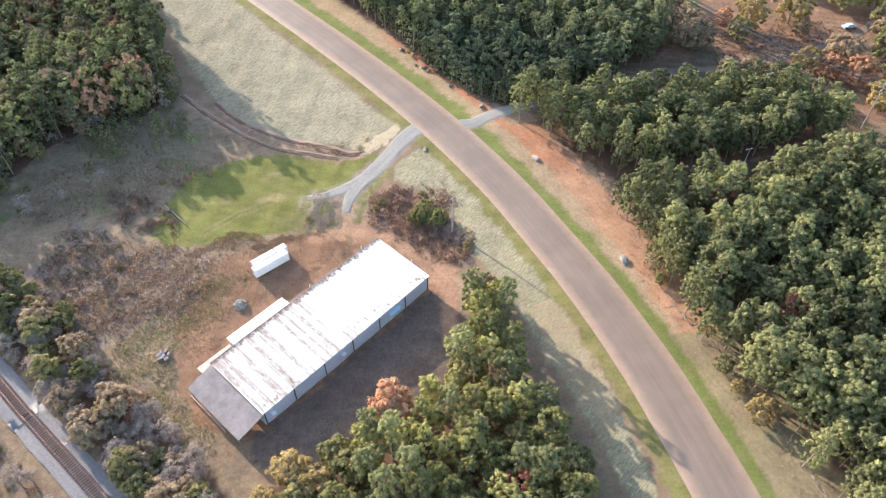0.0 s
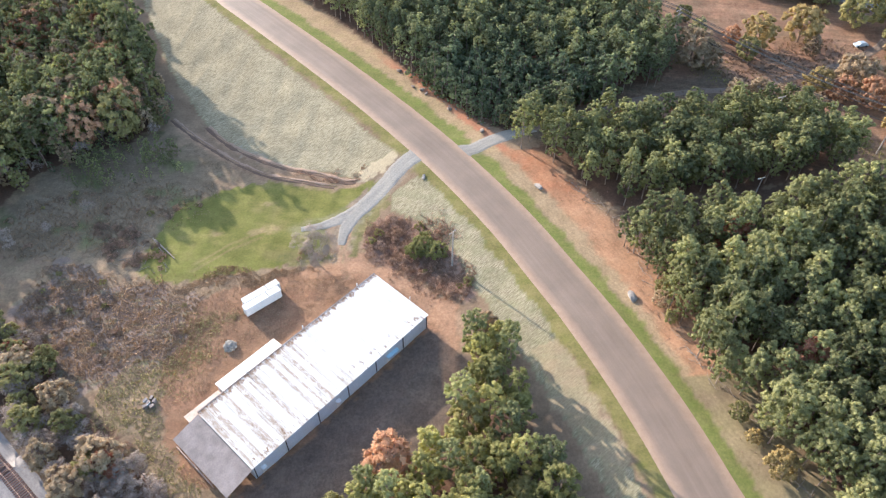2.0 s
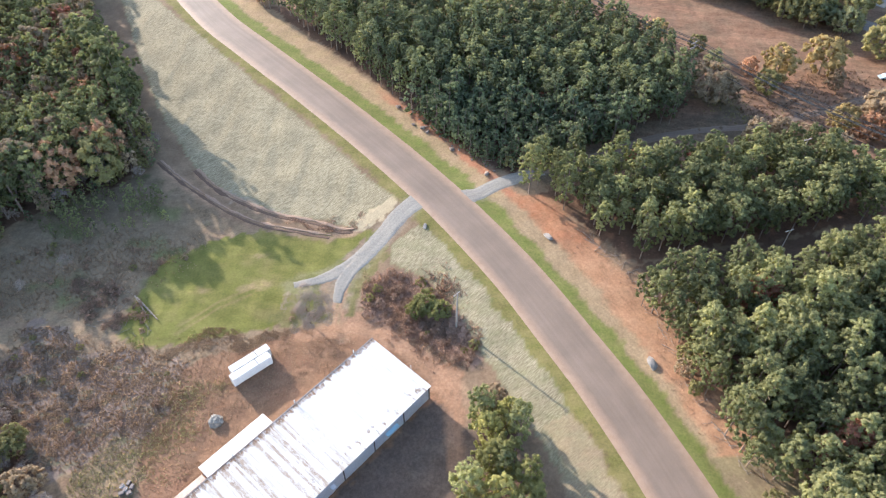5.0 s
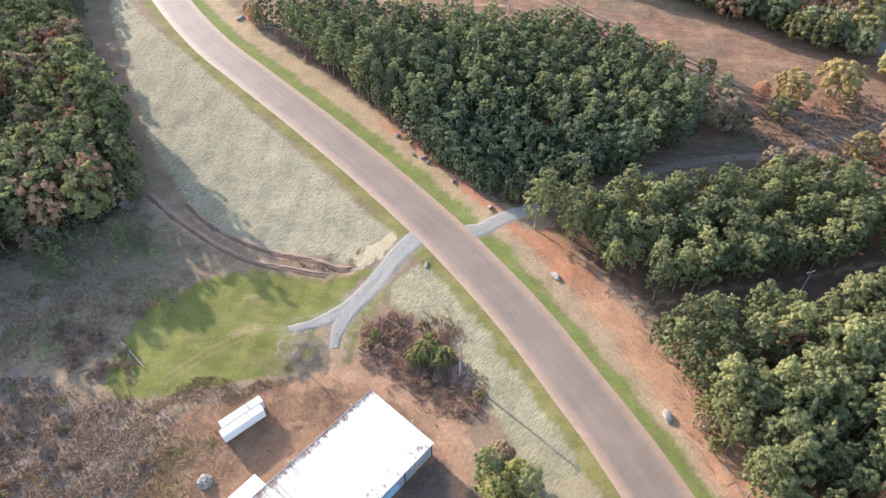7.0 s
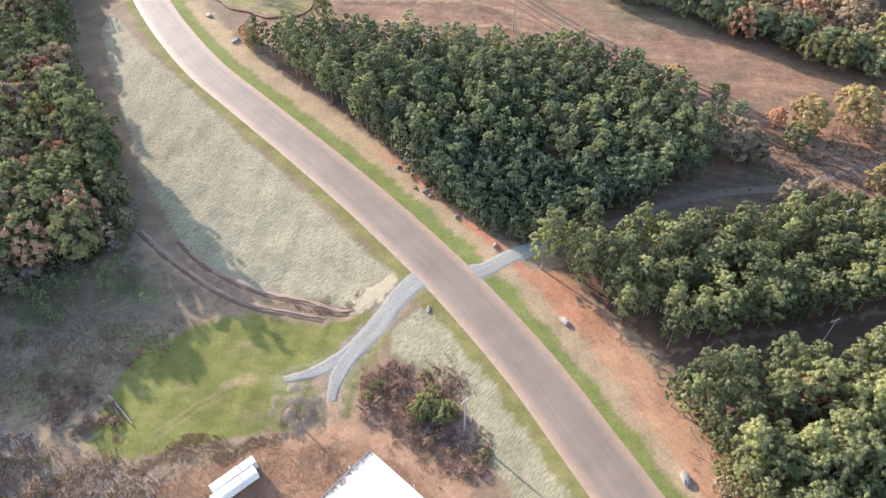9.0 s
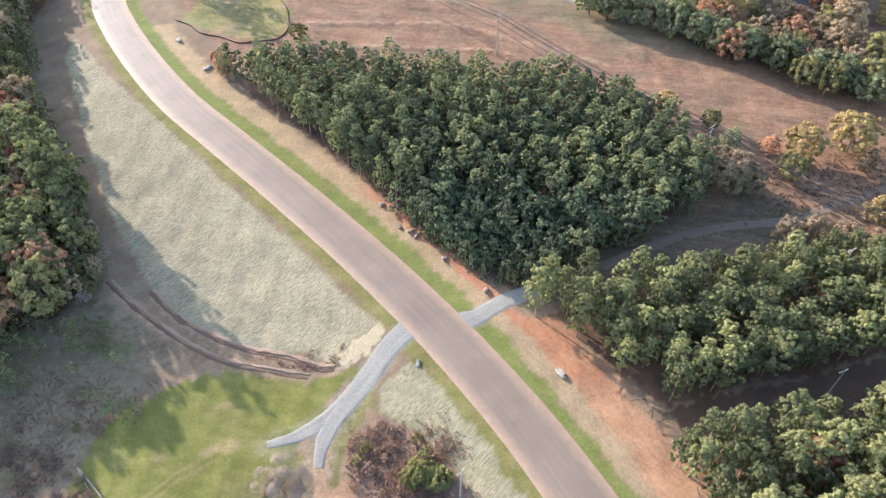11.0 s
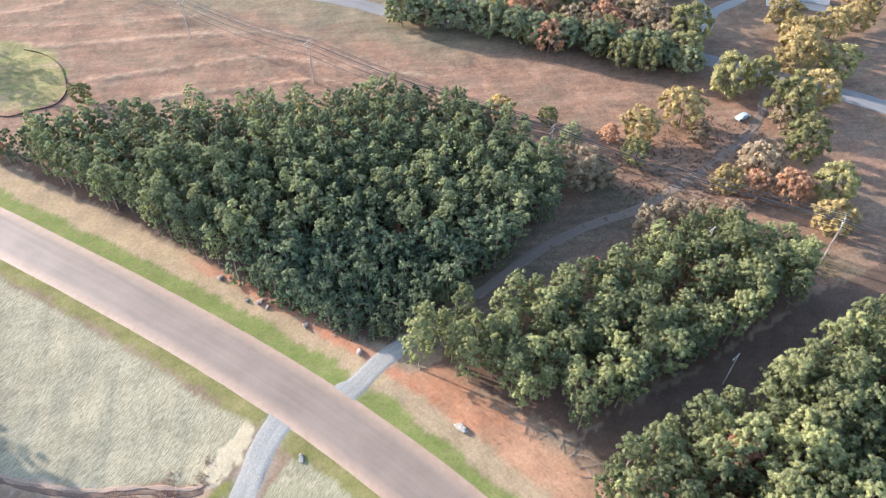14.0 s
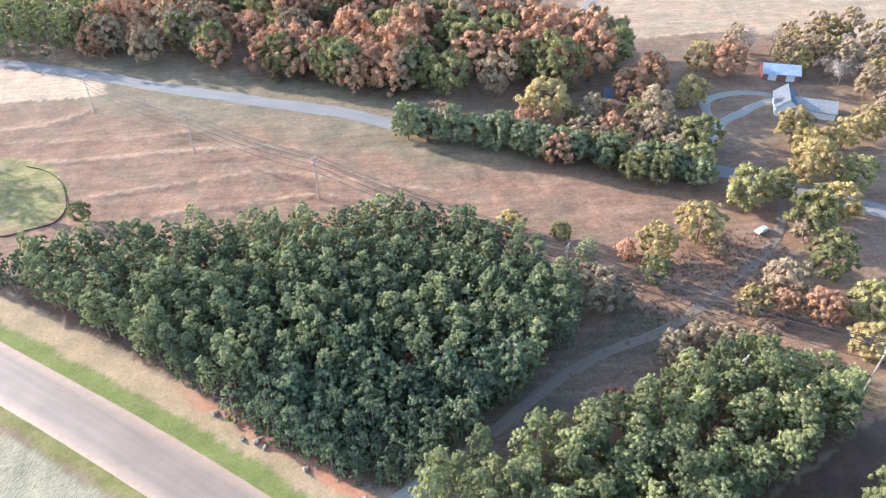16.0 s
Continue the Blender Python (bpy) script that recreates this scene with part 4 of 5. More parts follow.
SHRUB_TAN = Kind("shrub", "dry brown shrub in rough grass", "shrub", [shrub_shape(rng, 1.6, 1.5, 30, 36, 0.105) for _ in range(3)], M_BARK, M_BRUSH)
SHRUB_GREEN = Kind("shrub", "low green shrub in rough grass", "shrub", [shrub_shape(rng, 1.6, 1.5, 26, 34, 0.12) for _ in range(2)], M_BARK, M_OLIVE)

def mixed_woods(rng, places, kinds, least, most, label):
    """Trees of several kinds spread over one wood."""
    pick = rng.randint(len(kinds), size=len(places))
    for k, kind in enumerate(kinds):
        if (pick == k).any():
            kind.woods(rng, places[pick == k], rng.uniform(least, most, (pick == k).sum()), "autumn_wood", label)


# pine woods beside the road
main = scatter(rng, WOOD_MAIN, 3.9)
main = main[~inside(main[:, 0], main[:, 1], YOUNG)]
east = np.vstack([scatter(rng, WOOD_EAST, 4.6), [(21.5, 160.3), (24, 163.2), (28.5, 164.6), (33, 166)]])
main = main[np.argsort(np.hypot(main[:, 0] - 5, main[:, 1] - 195))]
sizes = rng.uniform(0.74, 1.0, len(main)) * np.clip(0.80 + 0.2 * np.hypot(main[:, 0] - 22, main[:, 1] - 174) / 40, 0.8, 1)
for (x, y), s in zip(main[:170], sizes[:170]):
    PINE.plant(rng, x, y, s, "pines of the main wood")
MID_PINE.woods(rng, main[170:], sizes[170:], "pine_wood", "dense wood of dark green pines")
for x, y in east[-130:]:
    PINE_LIT.plant(rng, x, y, rng.uniform(0.62, 0.92), "pines of the east wood", rng.uniform(0.95, 1.2))
if len(east) > 130:
    FAR_LIT.woods(rng, east[:-130], rng.uniform(0.62, 0.88, len(east) - 130), "pine_wood", "olive-green pines at the back of the east wood")
south = scatter(rng, WOOD_SOUTH, 4.6)
FAR_LIT.woods(rng, south, rng.uniform(0.66, 1.10, len(south)), "pine_wood", "olive-green pine wood along the clay bank")
west = scatter(rng, WOOD_WEST, 5.4)
FAR_PINE.woods(rng, west, rng.uniform(0.80, 1.12, len(west)) * np.where(west[:, 1] < 200, 0.98, 1.0), "pine_wood", "shaded pine wood beside the straw bank")
edge = scatter(rng, [(-90.5, 193), (-93, 202), (-103.5, 217), (-116.5, 232), (-122, 229), (-110, 213), (-100, 199), (-95, 192)], 3.3)
FAR_PINE.woods(rng, edge, rng.uniform(1.2, 1.4, len(edge)), "pine_wood", "tall pines along the edge of the straw bank")
thick = scatter(rng, [(-95, 190), (-104, 198), (-122, 184), (-126, 162), (-116, 156), (-104, 165)], 3.6)
FAR_PINE.woods(rng, thick, rng.uniform(0.86, 1.02, len(thick)), "pine_wood", "dense tall pines at the corner of the west wood")
fringe = scatter(rng, [(-114, 235), (-119, 244), (-128, 262), (-135, 280), (-145, 302), (-152, 306), (-141, 268), (-118, 233)], 4.0)
FAR_PINE.woods(rng, fringe, rng.uniform(0.5, 0.72, len(fringe)), "pine_wood", "lower pines at the upper edge of the straw bank")
mixed_woods(rng, scatter(rng, WOOD_WEST, 9.5, 0.6), (FAR_ORANGE, FAR_TAN, FAR_OLIVE, FAR_TAN), 1.3, 1.75, "autumn trees standing among the west pines")

# young trees at the corner of the main wood and at the foot of the west wood
young_wood = scatter(rng, YOUNG, 2.5, 0.95)
grown = 0.62 + 0.75 * np.clip(np.hypot(young_wood[:, 0] - 15, young_wood[:, 1] - 169) / 26, 0, 1)
near = np.argsort(np.hypot(young_wood[:, 0] - 10, young_wood[:, 1] - 172))
for k in near[:60]:
    YOUNG_PINE.plant(rng, *young_wood[k], grown[k] * rng.uniform(0.8, 1.2), "young pines at the corner of the wood")
YOUNG_PINE.woods(rng, young_wood[near[60:]], grown[near[60:]] * rng.uniform(0.8, 1.2, len(near) - 60), "young_pines", "dense young pines at the corner of the main wood")
foot = scatter(rng, [(-123, 112), (-117, 138), (-112, 151), (-103, 158), (-90, 166), (-82, 176), (-83, 186), (-90, 196), (-94, 192), (-92, 176), (-106, 166), (-120, 156), (-128, 120)], 3.6, 0.8)
mixed_woods(rng, foot, (YOUNG_PINE, FAR_TAN, BARE, YOUNG_PINE, FAR_OLIVE), 0.45, 0.85, "undergrowth at the foot of the west wood")
for x, y, s in ((55.9, 215.7, 1.0), (62.8, 210.9, 1.05), (68.3, 206.6, 1.0), (60.6, 228, 0.9), (66, 199, 0.8)):
    TAN.plant(rng, x, y, s, "brown trees at the end of the main wood")
for x, y, s in ((49.5, 170.5, 0.45), (66.3, 171.5, 0.5), (27, 193, 0.7)):
    RED.plant(rng, x, y, s, "red trees among the pines")
OLIVE.plant(rng, 17, 171.2, 0.42, "trees at the wood edges", 1.0, "small sunlit olive bush at the wood corner")
for x, y, s in ((71.9, 86.7, 1.2), (66.6, 120.1, 1.2), (13.2, 50.9, 1.1), (-111, 215.6, 1.5), (-127.8, 240, 1.5)):
    RED.plant(rng, x, y, s, "red trees among the pines")
for x, y, s in ((-9.8, 68.5, 1.15), (-67.5, 265, 0.8), (-71, 271, 0.5)):
    ORANGE.plant(rng, x, y, s, "orange trees at the wood edges")
# mixed grove by the building
for x, y in scatter(rng, GROVE, 5.2):
    kind = (GROVE_PINE, GROVE_PINE, GROVE_PINE, PINE_LIT, OLIVE)[rng.randint(5)] if x > -22 else (OLIVE, YELLOW)[rng.randint(2)]
    s = rng.uniform(0.72, 1.0) if kind is not OLIVE and kind is not YELLOW else rng.uniform(0.85, 1.1)
    kind.plant(rng, x, y, s, "trees of the grove", rng.uniform(0.9, 1.1))
# autumn growth along the edge of the south wood
for x, y in scatter(rng, [(44, 119), (47, 108), (49, 97), (54, 85), (59, 74), (63, 63), (66, 62), (62, 75), (57, 86), (52, 98), (50, 108), (47, 119)], 4.2, 0.75):
    (OLIVE, TAN, OLIVE, YELLOW)[rng.randint(4)].plant(rng, x, y, rng.uniform(0.4, 0.75), "undergrowth of the wood edge")
# thicket along the railway
for x, y in scatter(rng, THICKET, 3.4):
    kind = (BARE, BARE, BARE, TAN, OLIVE, BARE, SHRUB_TAN)[rng.randint(7)]
    kind.plant(rng, x, y, rng.uniform(0.5, 0.9), "trees of the railway thicket", 1.05)
for x, y, s in ((-64, 68.5, 0.62), (-61.5, 66.5, 0.5), (-92, 94, 0.55), (-44, 47, 0.5)):
    RED.plant(rng, x, y, s, "red trees of the railway thicket")
for x, y in scatter(rng, [(-112, 76), (-95, 60), (-76, 45), (-90, 30), (-125, 60)], 4.6):
    (TAN, OLIVE, BARE)[rng.randint(3)].plant(rng, x, y, rng.uniform(0.45, 0.65), "trees beyond the railway")


for x, y in scatter(rng, [(-100, 74), (-90, 65.5), (-80, 57), (-66, 45.5), (-70, 41), (-84, 52), (-96, 62), (-106, 70)], 2.6, 0.85):
    (SHRUB_TAN, SHRUB_TAN, SHRUB_GREEN, BARE)[rng.randint(4)].plant(rng, x, y, rng.uniform(0.35, 0.75), "brush beside the railway")


def single_trees(kind, rows, group, wide_of=4.2):
    for x, y, r in rows:
        kind.plant(rng, x, y, r / wide_of * 0.88, group, 1.1)


single_trees(YELLOW, [(68.8, 232.6, 4.0), (100.3, 209.3, 5.8), (114.4, 211.3, 6.4), (103.5, 284.4, 8.6), (157.2, 277.6, 6.4), (172.8, 243.9, 6.6), (161.0, 222.8, 7.4), (169, 231, 7), (186.3, 236.0, 6.0), (196.9, 237.4, 6.6),
                      (154.4, 205.5, 6.5), (110.1, 184.1, 4.2), (124.3, 163.1, 5.4)], "autumn trees of the far side")
single_trees(OLIVE, [(80.4, 225.2, 3.4), (94.8, 201.8, 4.4), (135.5, 219.4, 7.5), (143.6, 203.5, 7.2), (126.4, 318.7, 8.5), (139.7, 248.5, 7.8), (131.6, 238.0, 6.4), (136.1, 188.3, 6.6), (132.5, 172.4, 6.2), (-44.6, 282.3, 3.8),
                     (170.6, 215.7, 6.2), (146.8, 220.1, 5.2)], "autumn trees of the far side")
single_trees(ORANGE, [(115.9, 257.5, 3.4), (119.8, 329.7, 6.6), (122.5, 175.0, 5.4), (93.2, 213.1, 2.8), (97.8, 265.3, 4.4), (147.8, 289.8, 8), (184.6, 293.4, 7.5), (138.8, 286.1, 7), (116, 181, 4)], "autumn trees of the far side")
single_trees(TAN, [(76.7, 199.5, 5.6), (81.0, 197.5, 4.6), (120.9, 186.2, 5.8), (90.1, 177.9, 4.3), (105.4, 174.1, 3.5), (135.8, 267.5, 7.4), (140.2, 201.0, 4.2), (115.4, 203.3, 3.2), (84, 178, 4), (97, 176, 3.6)], "autumn trees of the far side")
single_trees(GREEN_TREE, [(57.5, 292, 6.4), (63, 288, 5.6), (70, 284, 6.6), (76, 279.5, 5.6), (82, 275, 6.4), (88.7, 269, 5.8), (95, 264, 5.8), (101, 259, 5.6), (109.9, 252, 5.8), (117.6, 245, 5.6), (123.5, 239.0, 5.4),
                          (82.4, 214.8, 3.4), (130, 233, 5.0)], "trees of the hedgerow")
for k, (x, y) in enumerate(curve_through([(60, 293.5), (80, 280), (98, 266), (118, 249), (131, 236)], 4.2)):
    (GREEN_TREE, OLIVE, TAN, GREEN_TREE, ORANGE, OLIVE)[k % 6].plant(rng, x + rng.uniform(-1, 1), y + rng.uniform(0, 3), rng.uniform(0.8, 1.2), "trees of the hedgerow")
# woods beyond the far road
FAR_EAST = [(62, 322), (100, 300), (150, 300), (160, 320), (140, 345), (120, 380), (60, 470), (-60, 470), (20, 400)]
mixed_woods(rng, scatter(rng, FAR_EAST, 12.5, 0.9), (FAR_ORANGE, FAR_ORANGE, FAR_OLIVE, FAR_ORANGE, FAR_TAN, FAR_OLIVE), 1.7, 2.4, "autumn trees beyond the far road")
mixed_woods(rng, scatter(rng, [(-62, 415), (-14, 377), (14, 355), (40, 338), (62, 321), (80, 330), (46, 365), (10, 400), (-40, 440)], 10.5, 0.8), (FAR_OLIVE, FAR_TAN, FAR_ORANGE, FAR_ORANGE), 1.4, 2.1, "half-bare trees along the far road")
far = scatter(rng, [(-95, 425), (-45, 398), (-30, 420), (-50, 480), (-140, 500)], 8)
FAR_PINE.woods(rng, far, rng.uniform(0.95, 1.35, len(far)), "pine_wood", "green trees beyond the far road")
mixed_woods(rng, scatter(rng, [(150, 300), (190, 310), (250, 320), (260, 260), (235, 225), (205, 245), (215, 275), (195, 300)], 10, 0.85), (FAR_TAN, FAR_YELLOW, FAR_TAN, BARE), 1.1, 1.6, "autumn trees round the far houses")
mixed_woods(rng, scatter(rng, [(85, 262), (120, 238), (135, 250), (150, 262), (140, 275), (110, 285), (90, 280)], 8, 0.8), (FAR_TAN, FAR_OLIVE, FAR_ORANGE), 0.8, 1.3, "autumn trees behind the hedgerow")
for x, y, k in ((-4, 384, 1.3), (18, 362, 1.25), (32, 352, 1.1)):
    BARE.plant(rng, x, y, k, "bare trees by the far road")
for x, y, k in ((22, 352, 1.7), (40, 345, 1.5), (12, 372, 1.3)):
    SHRUB_GREEN.plant(rng, x, y, k, "dark shrubs by the far road")
for x, y, k in ((26, 354, 2.0), (46, 338, 2.1), (57, 331, 1.9), (2, 376, 2.0), (70, 326, 2.0)):
    (OLIVE, ORANGE)[int(x) % 2].plant(rng, x, y, k, "tall autumn trees by the far road")
# big pines at the bend, the bare tree and the green bush in the yard
for x, y in ((-96, 330), (-92, 338), (-101, 341), (-90, 322)):
    PINE.plant(rng, x, y, 1.1, "pines at the bend", 1.5)
BIG_BARE = Kind("bare_tree", "leafless brown tree at the edge of the grass", "tree", [bare_shape(rng, 11, 5.6, 170)], M_BARK, M_TWIG)
BIG_BARE.plant(rng, -31.0, 122.2, 1.0)
BUSH = broad_kind("bush", "bright olive-green bush among dry weeds", M_GROVE, 2, 7.5)
for x, y, s in ((-4.6, 125.4, 0.66), (-1.8, 123.6, 0.56), (-6.8, 124.6, 0.5)):
    BUSH.plant(rng, x, y, s, "bushes by the pole", 1.2, "bright olive-green bush among dry weeds")
for x, y, s in ((9.4, 99.5, 0.8), (11, 96, 0.7), (8, 96, 0.7)):
    TAN.plant(rng, x, y, s, "trees by the straw bank", 1.0) if s > 0.75 else OLIVE.plant(rng, x, y, s, "trees by the straw bank")
# young growth at the foot of the west wood
low_pines = scatter(rng, [(-110, 172), (-93, 166), (-78, 168), (-72, 154), (-86, 149), (-104, 148)], 2.7, 0.75)
FAR_PINE.woods(rng, low_pines, rng.uniform(0.2, 0.42, len(low_pines)), "young_pines", "young green pines in front of the west wood")
for x, y in scatter(rng, [(-104, 148), (-76, 150), (-64, 142), (-76, 134), (-92, 136), (-102, 128), (-116, 120), (-118, 134)], 5.0, 0.6):
    (SHRUB_TAN, SHRUB_GREEN, SHRUB_TAN, BARE)[rng.randint(4)].plant(rng, x, y, rng.uniform(0.45, 0.9) * 0.8, "shrubs before the west wood")
# dry weeds
def weeds(rng, poly, count, tall, size, material, name, label):
    """Tufts too many to count over an outline."""
    p = np.array(poly)
    lo, hi = p.min(0), p.max(0)
    q = rng.uniform(lo, hi, (count * 3, 2))
    at = q + rng.normal(size=q.shape) * np.minimum(2.2, 0.07 * (hi - lo))
    q = q[inside(at[:, 0] + 5 * soft_noise(q[:, 0], q[:, 1], 17, 71), at[:, 1] + 5 * soft_noise(q[:, 0], q[:, 1], 17, 72), poly)][:count]
    clump = soft_noise(q[:, 0], q[:, 1], 5.0, 61)
    q = q[clump > rng.uniform(-1.6, 0.6, len(q))]
    n = len(q)
    z = height(q[:, 0], q[:, 1])
    tone = rng.uniform(0, 1, n) * 0.7 + 0.3 * np.clip(0.5 + 0.5 * soft_noise(q[:, 0], q[:, 1], 9, 62), 0, 1)
    verts, tones, normals = [], [], []
    for k in range(6):
        a = rng.uniform(0, 6.28, n)
        out = np.stack([np.cos(a), np.sin(a), np.zeros(n)], 1)
        side = np.stack([-np.sin(a), np.cos(a), np.zeros(n)], 1)
        h = (tall * rng.uniform(0.4, 1.0, n))[:, None]
        b = np.stack([q[:, 0], q[:, 1], z - 0.05], 1) + out * rng.uniform(0, size, n)[:, None]
        tip = b + out * h * rng.uniform(0.2, 0.9, n)[:, None] + np.array([0, 0, 1]) * h
        verts.append(np.stack([b + side * size * 0.5, b - side * size * 0.5, tip], 1))
        tones.append(np.repeat(tone, 3))
        up = out * 0.55 + np.array([0, 0, 0.85])
        normals.append(np.repeat(up, 3, 0))
    verts = np.concatenate(verts).reshape(-1, 3)
    me = mesh_fast(name, verts, np.arange(len(verts)).reshape(-1, 3), material, np.concatenate(tones), np.concatenate(normals))
    return tagged(new(name, me), label, "weeds", kind="stuff")


POLE_WEEDS = [(-20, 134), (-15, 138), (-5, 134), (3, 123), (8, 111), (4, 109), (-6, 118), (-18, 124)]
SCRUB = [(-98, 121), (-72, 115), (-57, 113), (-55, 104), (-60, 92), (-76, 86), (-96, 100)]
weeds(rng, POLE_WEEDS, 6500, 0.6, 0.11, M_BRUSH, "dry_weeds", "tall brown weeds round the utility pole")
weeds(rng, [(32, 148), (38, 141), (46, 131), (49, 113), (54, 95), (62, 78), (70, 56), (75, 43), (72, 42), (67, 55), (59, 78), (51, 94), (46, 112), (43, 130), (35, 140), (30, 147)], 3500, 0.5, 0.1, M_BRUSH, "dry_weeds", "dead brown brush along the cut edge of the wood")
weeds(rng, [(62, 224), (78, 207), (121, 158), (117, 151), (98, 172), (70, 204), (58, 220)], 2500, 0.6, 0.16, M_OLIVE, "rough_grass", "dark rough growth under the power line")
weeds(rng, SCRUB, 16000, 0.45, 0.12, M_SCRUB, "dry_weeds", "dead brown scrub on the low ground")
weeds(rng, [(-64, 116), (-40, 121), (-30, 121), (-42, 117), (-57, 112)], 3500, 0.32, 0.10, M_SCRUB, "dry_weeds", "dry weeds along the grass edge")
weeds(rng, [(-60, 108), (-50, 106), (-54, 92), (-60, 80), (-50, 66), (-44, 56), (-58, 66), (-72, 84), (-62, 92)], 9000, 0.35, 0.10, M_WEED, "rough_grass", "rough olive grass behind the building")
weeds(rng, [(88, 188), (110, 176), (122, 182), (136, 200), (118, 216), (92, 206), (84, 202)], 1500, 0.5, 0.4, M_FIELDGRASS, "dry_weeds", "dry weeds under the power line")
weeds(rng, [(-54, 112), (-40, 118), (-24, 120), (-20, 116), (-40, 98), (-52, 84), (-58, 80), (-60, 96)], 8000, 0.24, 0.09, M_SCRUB, "dry_weeds", "thin dry weeds over the yard")
weeds(rng, [(-108, 146), (-80, 152), (-62, 150), (-60, 146), (-76, 132), (-96, 122), (-112, 124)], 5000, 0.4, 0.14, M_SCRUB, "dry_weeds", "dead weeds in the shade of the wood")
weeds(rng, [(-20, 153.5), (-28, 155.5), (-40, 157), (-42, 154.5), (-30, 152.6), (-21, 151.2)], 700, 0.45, 0.09, M_BRUSH, "dry_weeds", "rusty weeds along the muddy cut")
weeds(rng, FIELD, 16000, 0.16, 0.2, M_FIELDGRASS, "field_grass", "dry reddish weeds over the wide field")
for x, y in scatter(rng, POLE_WEEDS, 3.0, 0.8):
    (SHRUB_TAN, SHRUB_TAN, SHRUB_TAN, SHRUB_GREEN)[rng.randint(4)].plant(rng, x, y, rng.uniform(0.5, 0.95), "dry shrubs by the pole")
for x, y in scatter(rng, SCRUB, 6.5, 0.6):
    (SHRUB_TAN, SHRUB_GREEN)[rng.randint(2)].plant(rng, x, y, rng.uniform(0.4, 0.7), "dry shrubs of the low ground")
for x, y in scatter(rng, [(-36, 122), (-28, 121), (-29, 126), (-36, 127)], 2.2, 0.8):
    SHRUB_TAN.plant(rng, x, y, rng.uniform(0.35, 0.6), "dry shrubs under the bare tree")

# ---- the long white building ----
YAW = math.atan2(0.750, 0.661)
HOUSE = Matrix.Translation((-25.4, 90.3, -4.6)) @ Matrix.Rotation(YAW, 4, "Z")
hall = thing("warehouse", HOUSE, "long white metal warehouse with rust-streaked roof", "building")
L2, W2, EAVE, BACK = 24.0, 8.2, 4.75, 5.5     # half length, half width, heights of the two long walls
part("purlins", boxes(((-L2, -0.3, EAVE - 0.1), (L2, -0.1, EAVE + 0.2))), M_STEEL, hall, "steel roof beam")
sheet = None
for k in range(30):
    x = -L2 - 0.2 + 48.4 * (k + 0.5) / 30
    if sheet is None:
        bm = slab(bmesh.new(), [(-0.79, -W2 - 0.3, BACK + 0.1), (-0.79, W2 + 0.3, EAVE + 0.1), (0.79, W2 + 0.3, EAVE + 0.1), (0.79, -W2 - 0.3, BACK + 0.1)], 0.12)
        slab(bm, [(-0.815, W2 + 0.3, EAVE + 0.16), (-0.745, W2 + 0.3, EAVE + 0.16), (-0.745, -W2 - 0.3, BACK + 0.16), (-0.815, -W2 - 0.3, BACK + 0.16)], 0.07)
        sheet = part("roof_sheet", bm, M_ROOF, hall)
        sheet.location = (x, 0, 0)
    else:
        share("roof_sheet", sheet.data, hall, pose(x, 0, rng.uniform(-0.012, 0.012)))
part("gutter", boxes(((-L2 - 0.2, -W2 - 0.55, BACK - 0.05), (L2 + 0.2, -W2 - 0.3, BACK + 0.16))), M_GREYROOF, hall, "grey metal gutter")
part("wall", boxes(((-L2, W2 - 0.15, -0.6), (L2, W2, EAVE))), M_SIDING, hall, "pale blue-grey metal siding")
part("wall", boxes(((-L2, -W2, -0.6), (L2, -W2 + 0.15, BACK - 0.1))), M_SIDING, hall)
for x in (-L2, L2 - 0.15):
    bm = bmesh.new()
    slab(bm, [(x, -W2 + 0.15, BACK - 0.05), (x + 0.15, -W2 + 0.15, BACK - 0.05), (x + 0.15, W2 - 0.15, EAVE - 0.05), (x, W2 - 0.15, EAVE - 0.05)], 5.3)
    part("wall", bm, M_SIDING, hall)
for x in (-16.2, -8.0, 0.0, 8.0, 16.2, 23.7, -23.7):
    part("downpipe", boxes(((x - 0.09, W2 + 0.01, -0.3), (x + 0.09, W2 + 0.16, EAVE))), M_STEEL, hall, "dark downpipe")
for k in range(95):
    x = -L2 + 0.5 + k * 0.5
    bm = boxes(((x - 0.03, W2 + 0.002, -0.2), (x + 0.03, W2 + 0.035, EAVE - 0.1)))
    part("rib", bm, M_SIDING, hall)
for x in (-22.5, -3.5, 11):
    part("awning" if x > 0 else "hood", boxes(((x, W2 + 0.02, 2.7), (x + (3.2 if x > 0 else 1.0), W2 + 0.9, 2.85))), M_BLUE if x > 0 else M_WHITE, hall, "pale blue metal awning" if x > 0 else "small white hood")
    part("door", boxes(((x + 0.1, W2 + 0.005, -0.1), (x + 1.0, W2 + 0.05, 2.1))), M_WHITE, hall, "white steel door")
for x in (-12, 3, 19):
    part("vent_pipe", rod(bmesh.new(), (x, -W2 - 0.7, BACK - 0.5), (x, -W2 - 0.7, BACK + 0.9), 0.12, sides=8), M_WHITE, hall, "white vent pipe")
bm = bmesh.new()
rod(bm, (L2 + 0.5, 2.5, EAVE - 1.0), (L2 + 0.5, 2.5, EAVE + 1.2), 0.07)
part("mast", bm, M_WHITE, hall, "thin white service mast")
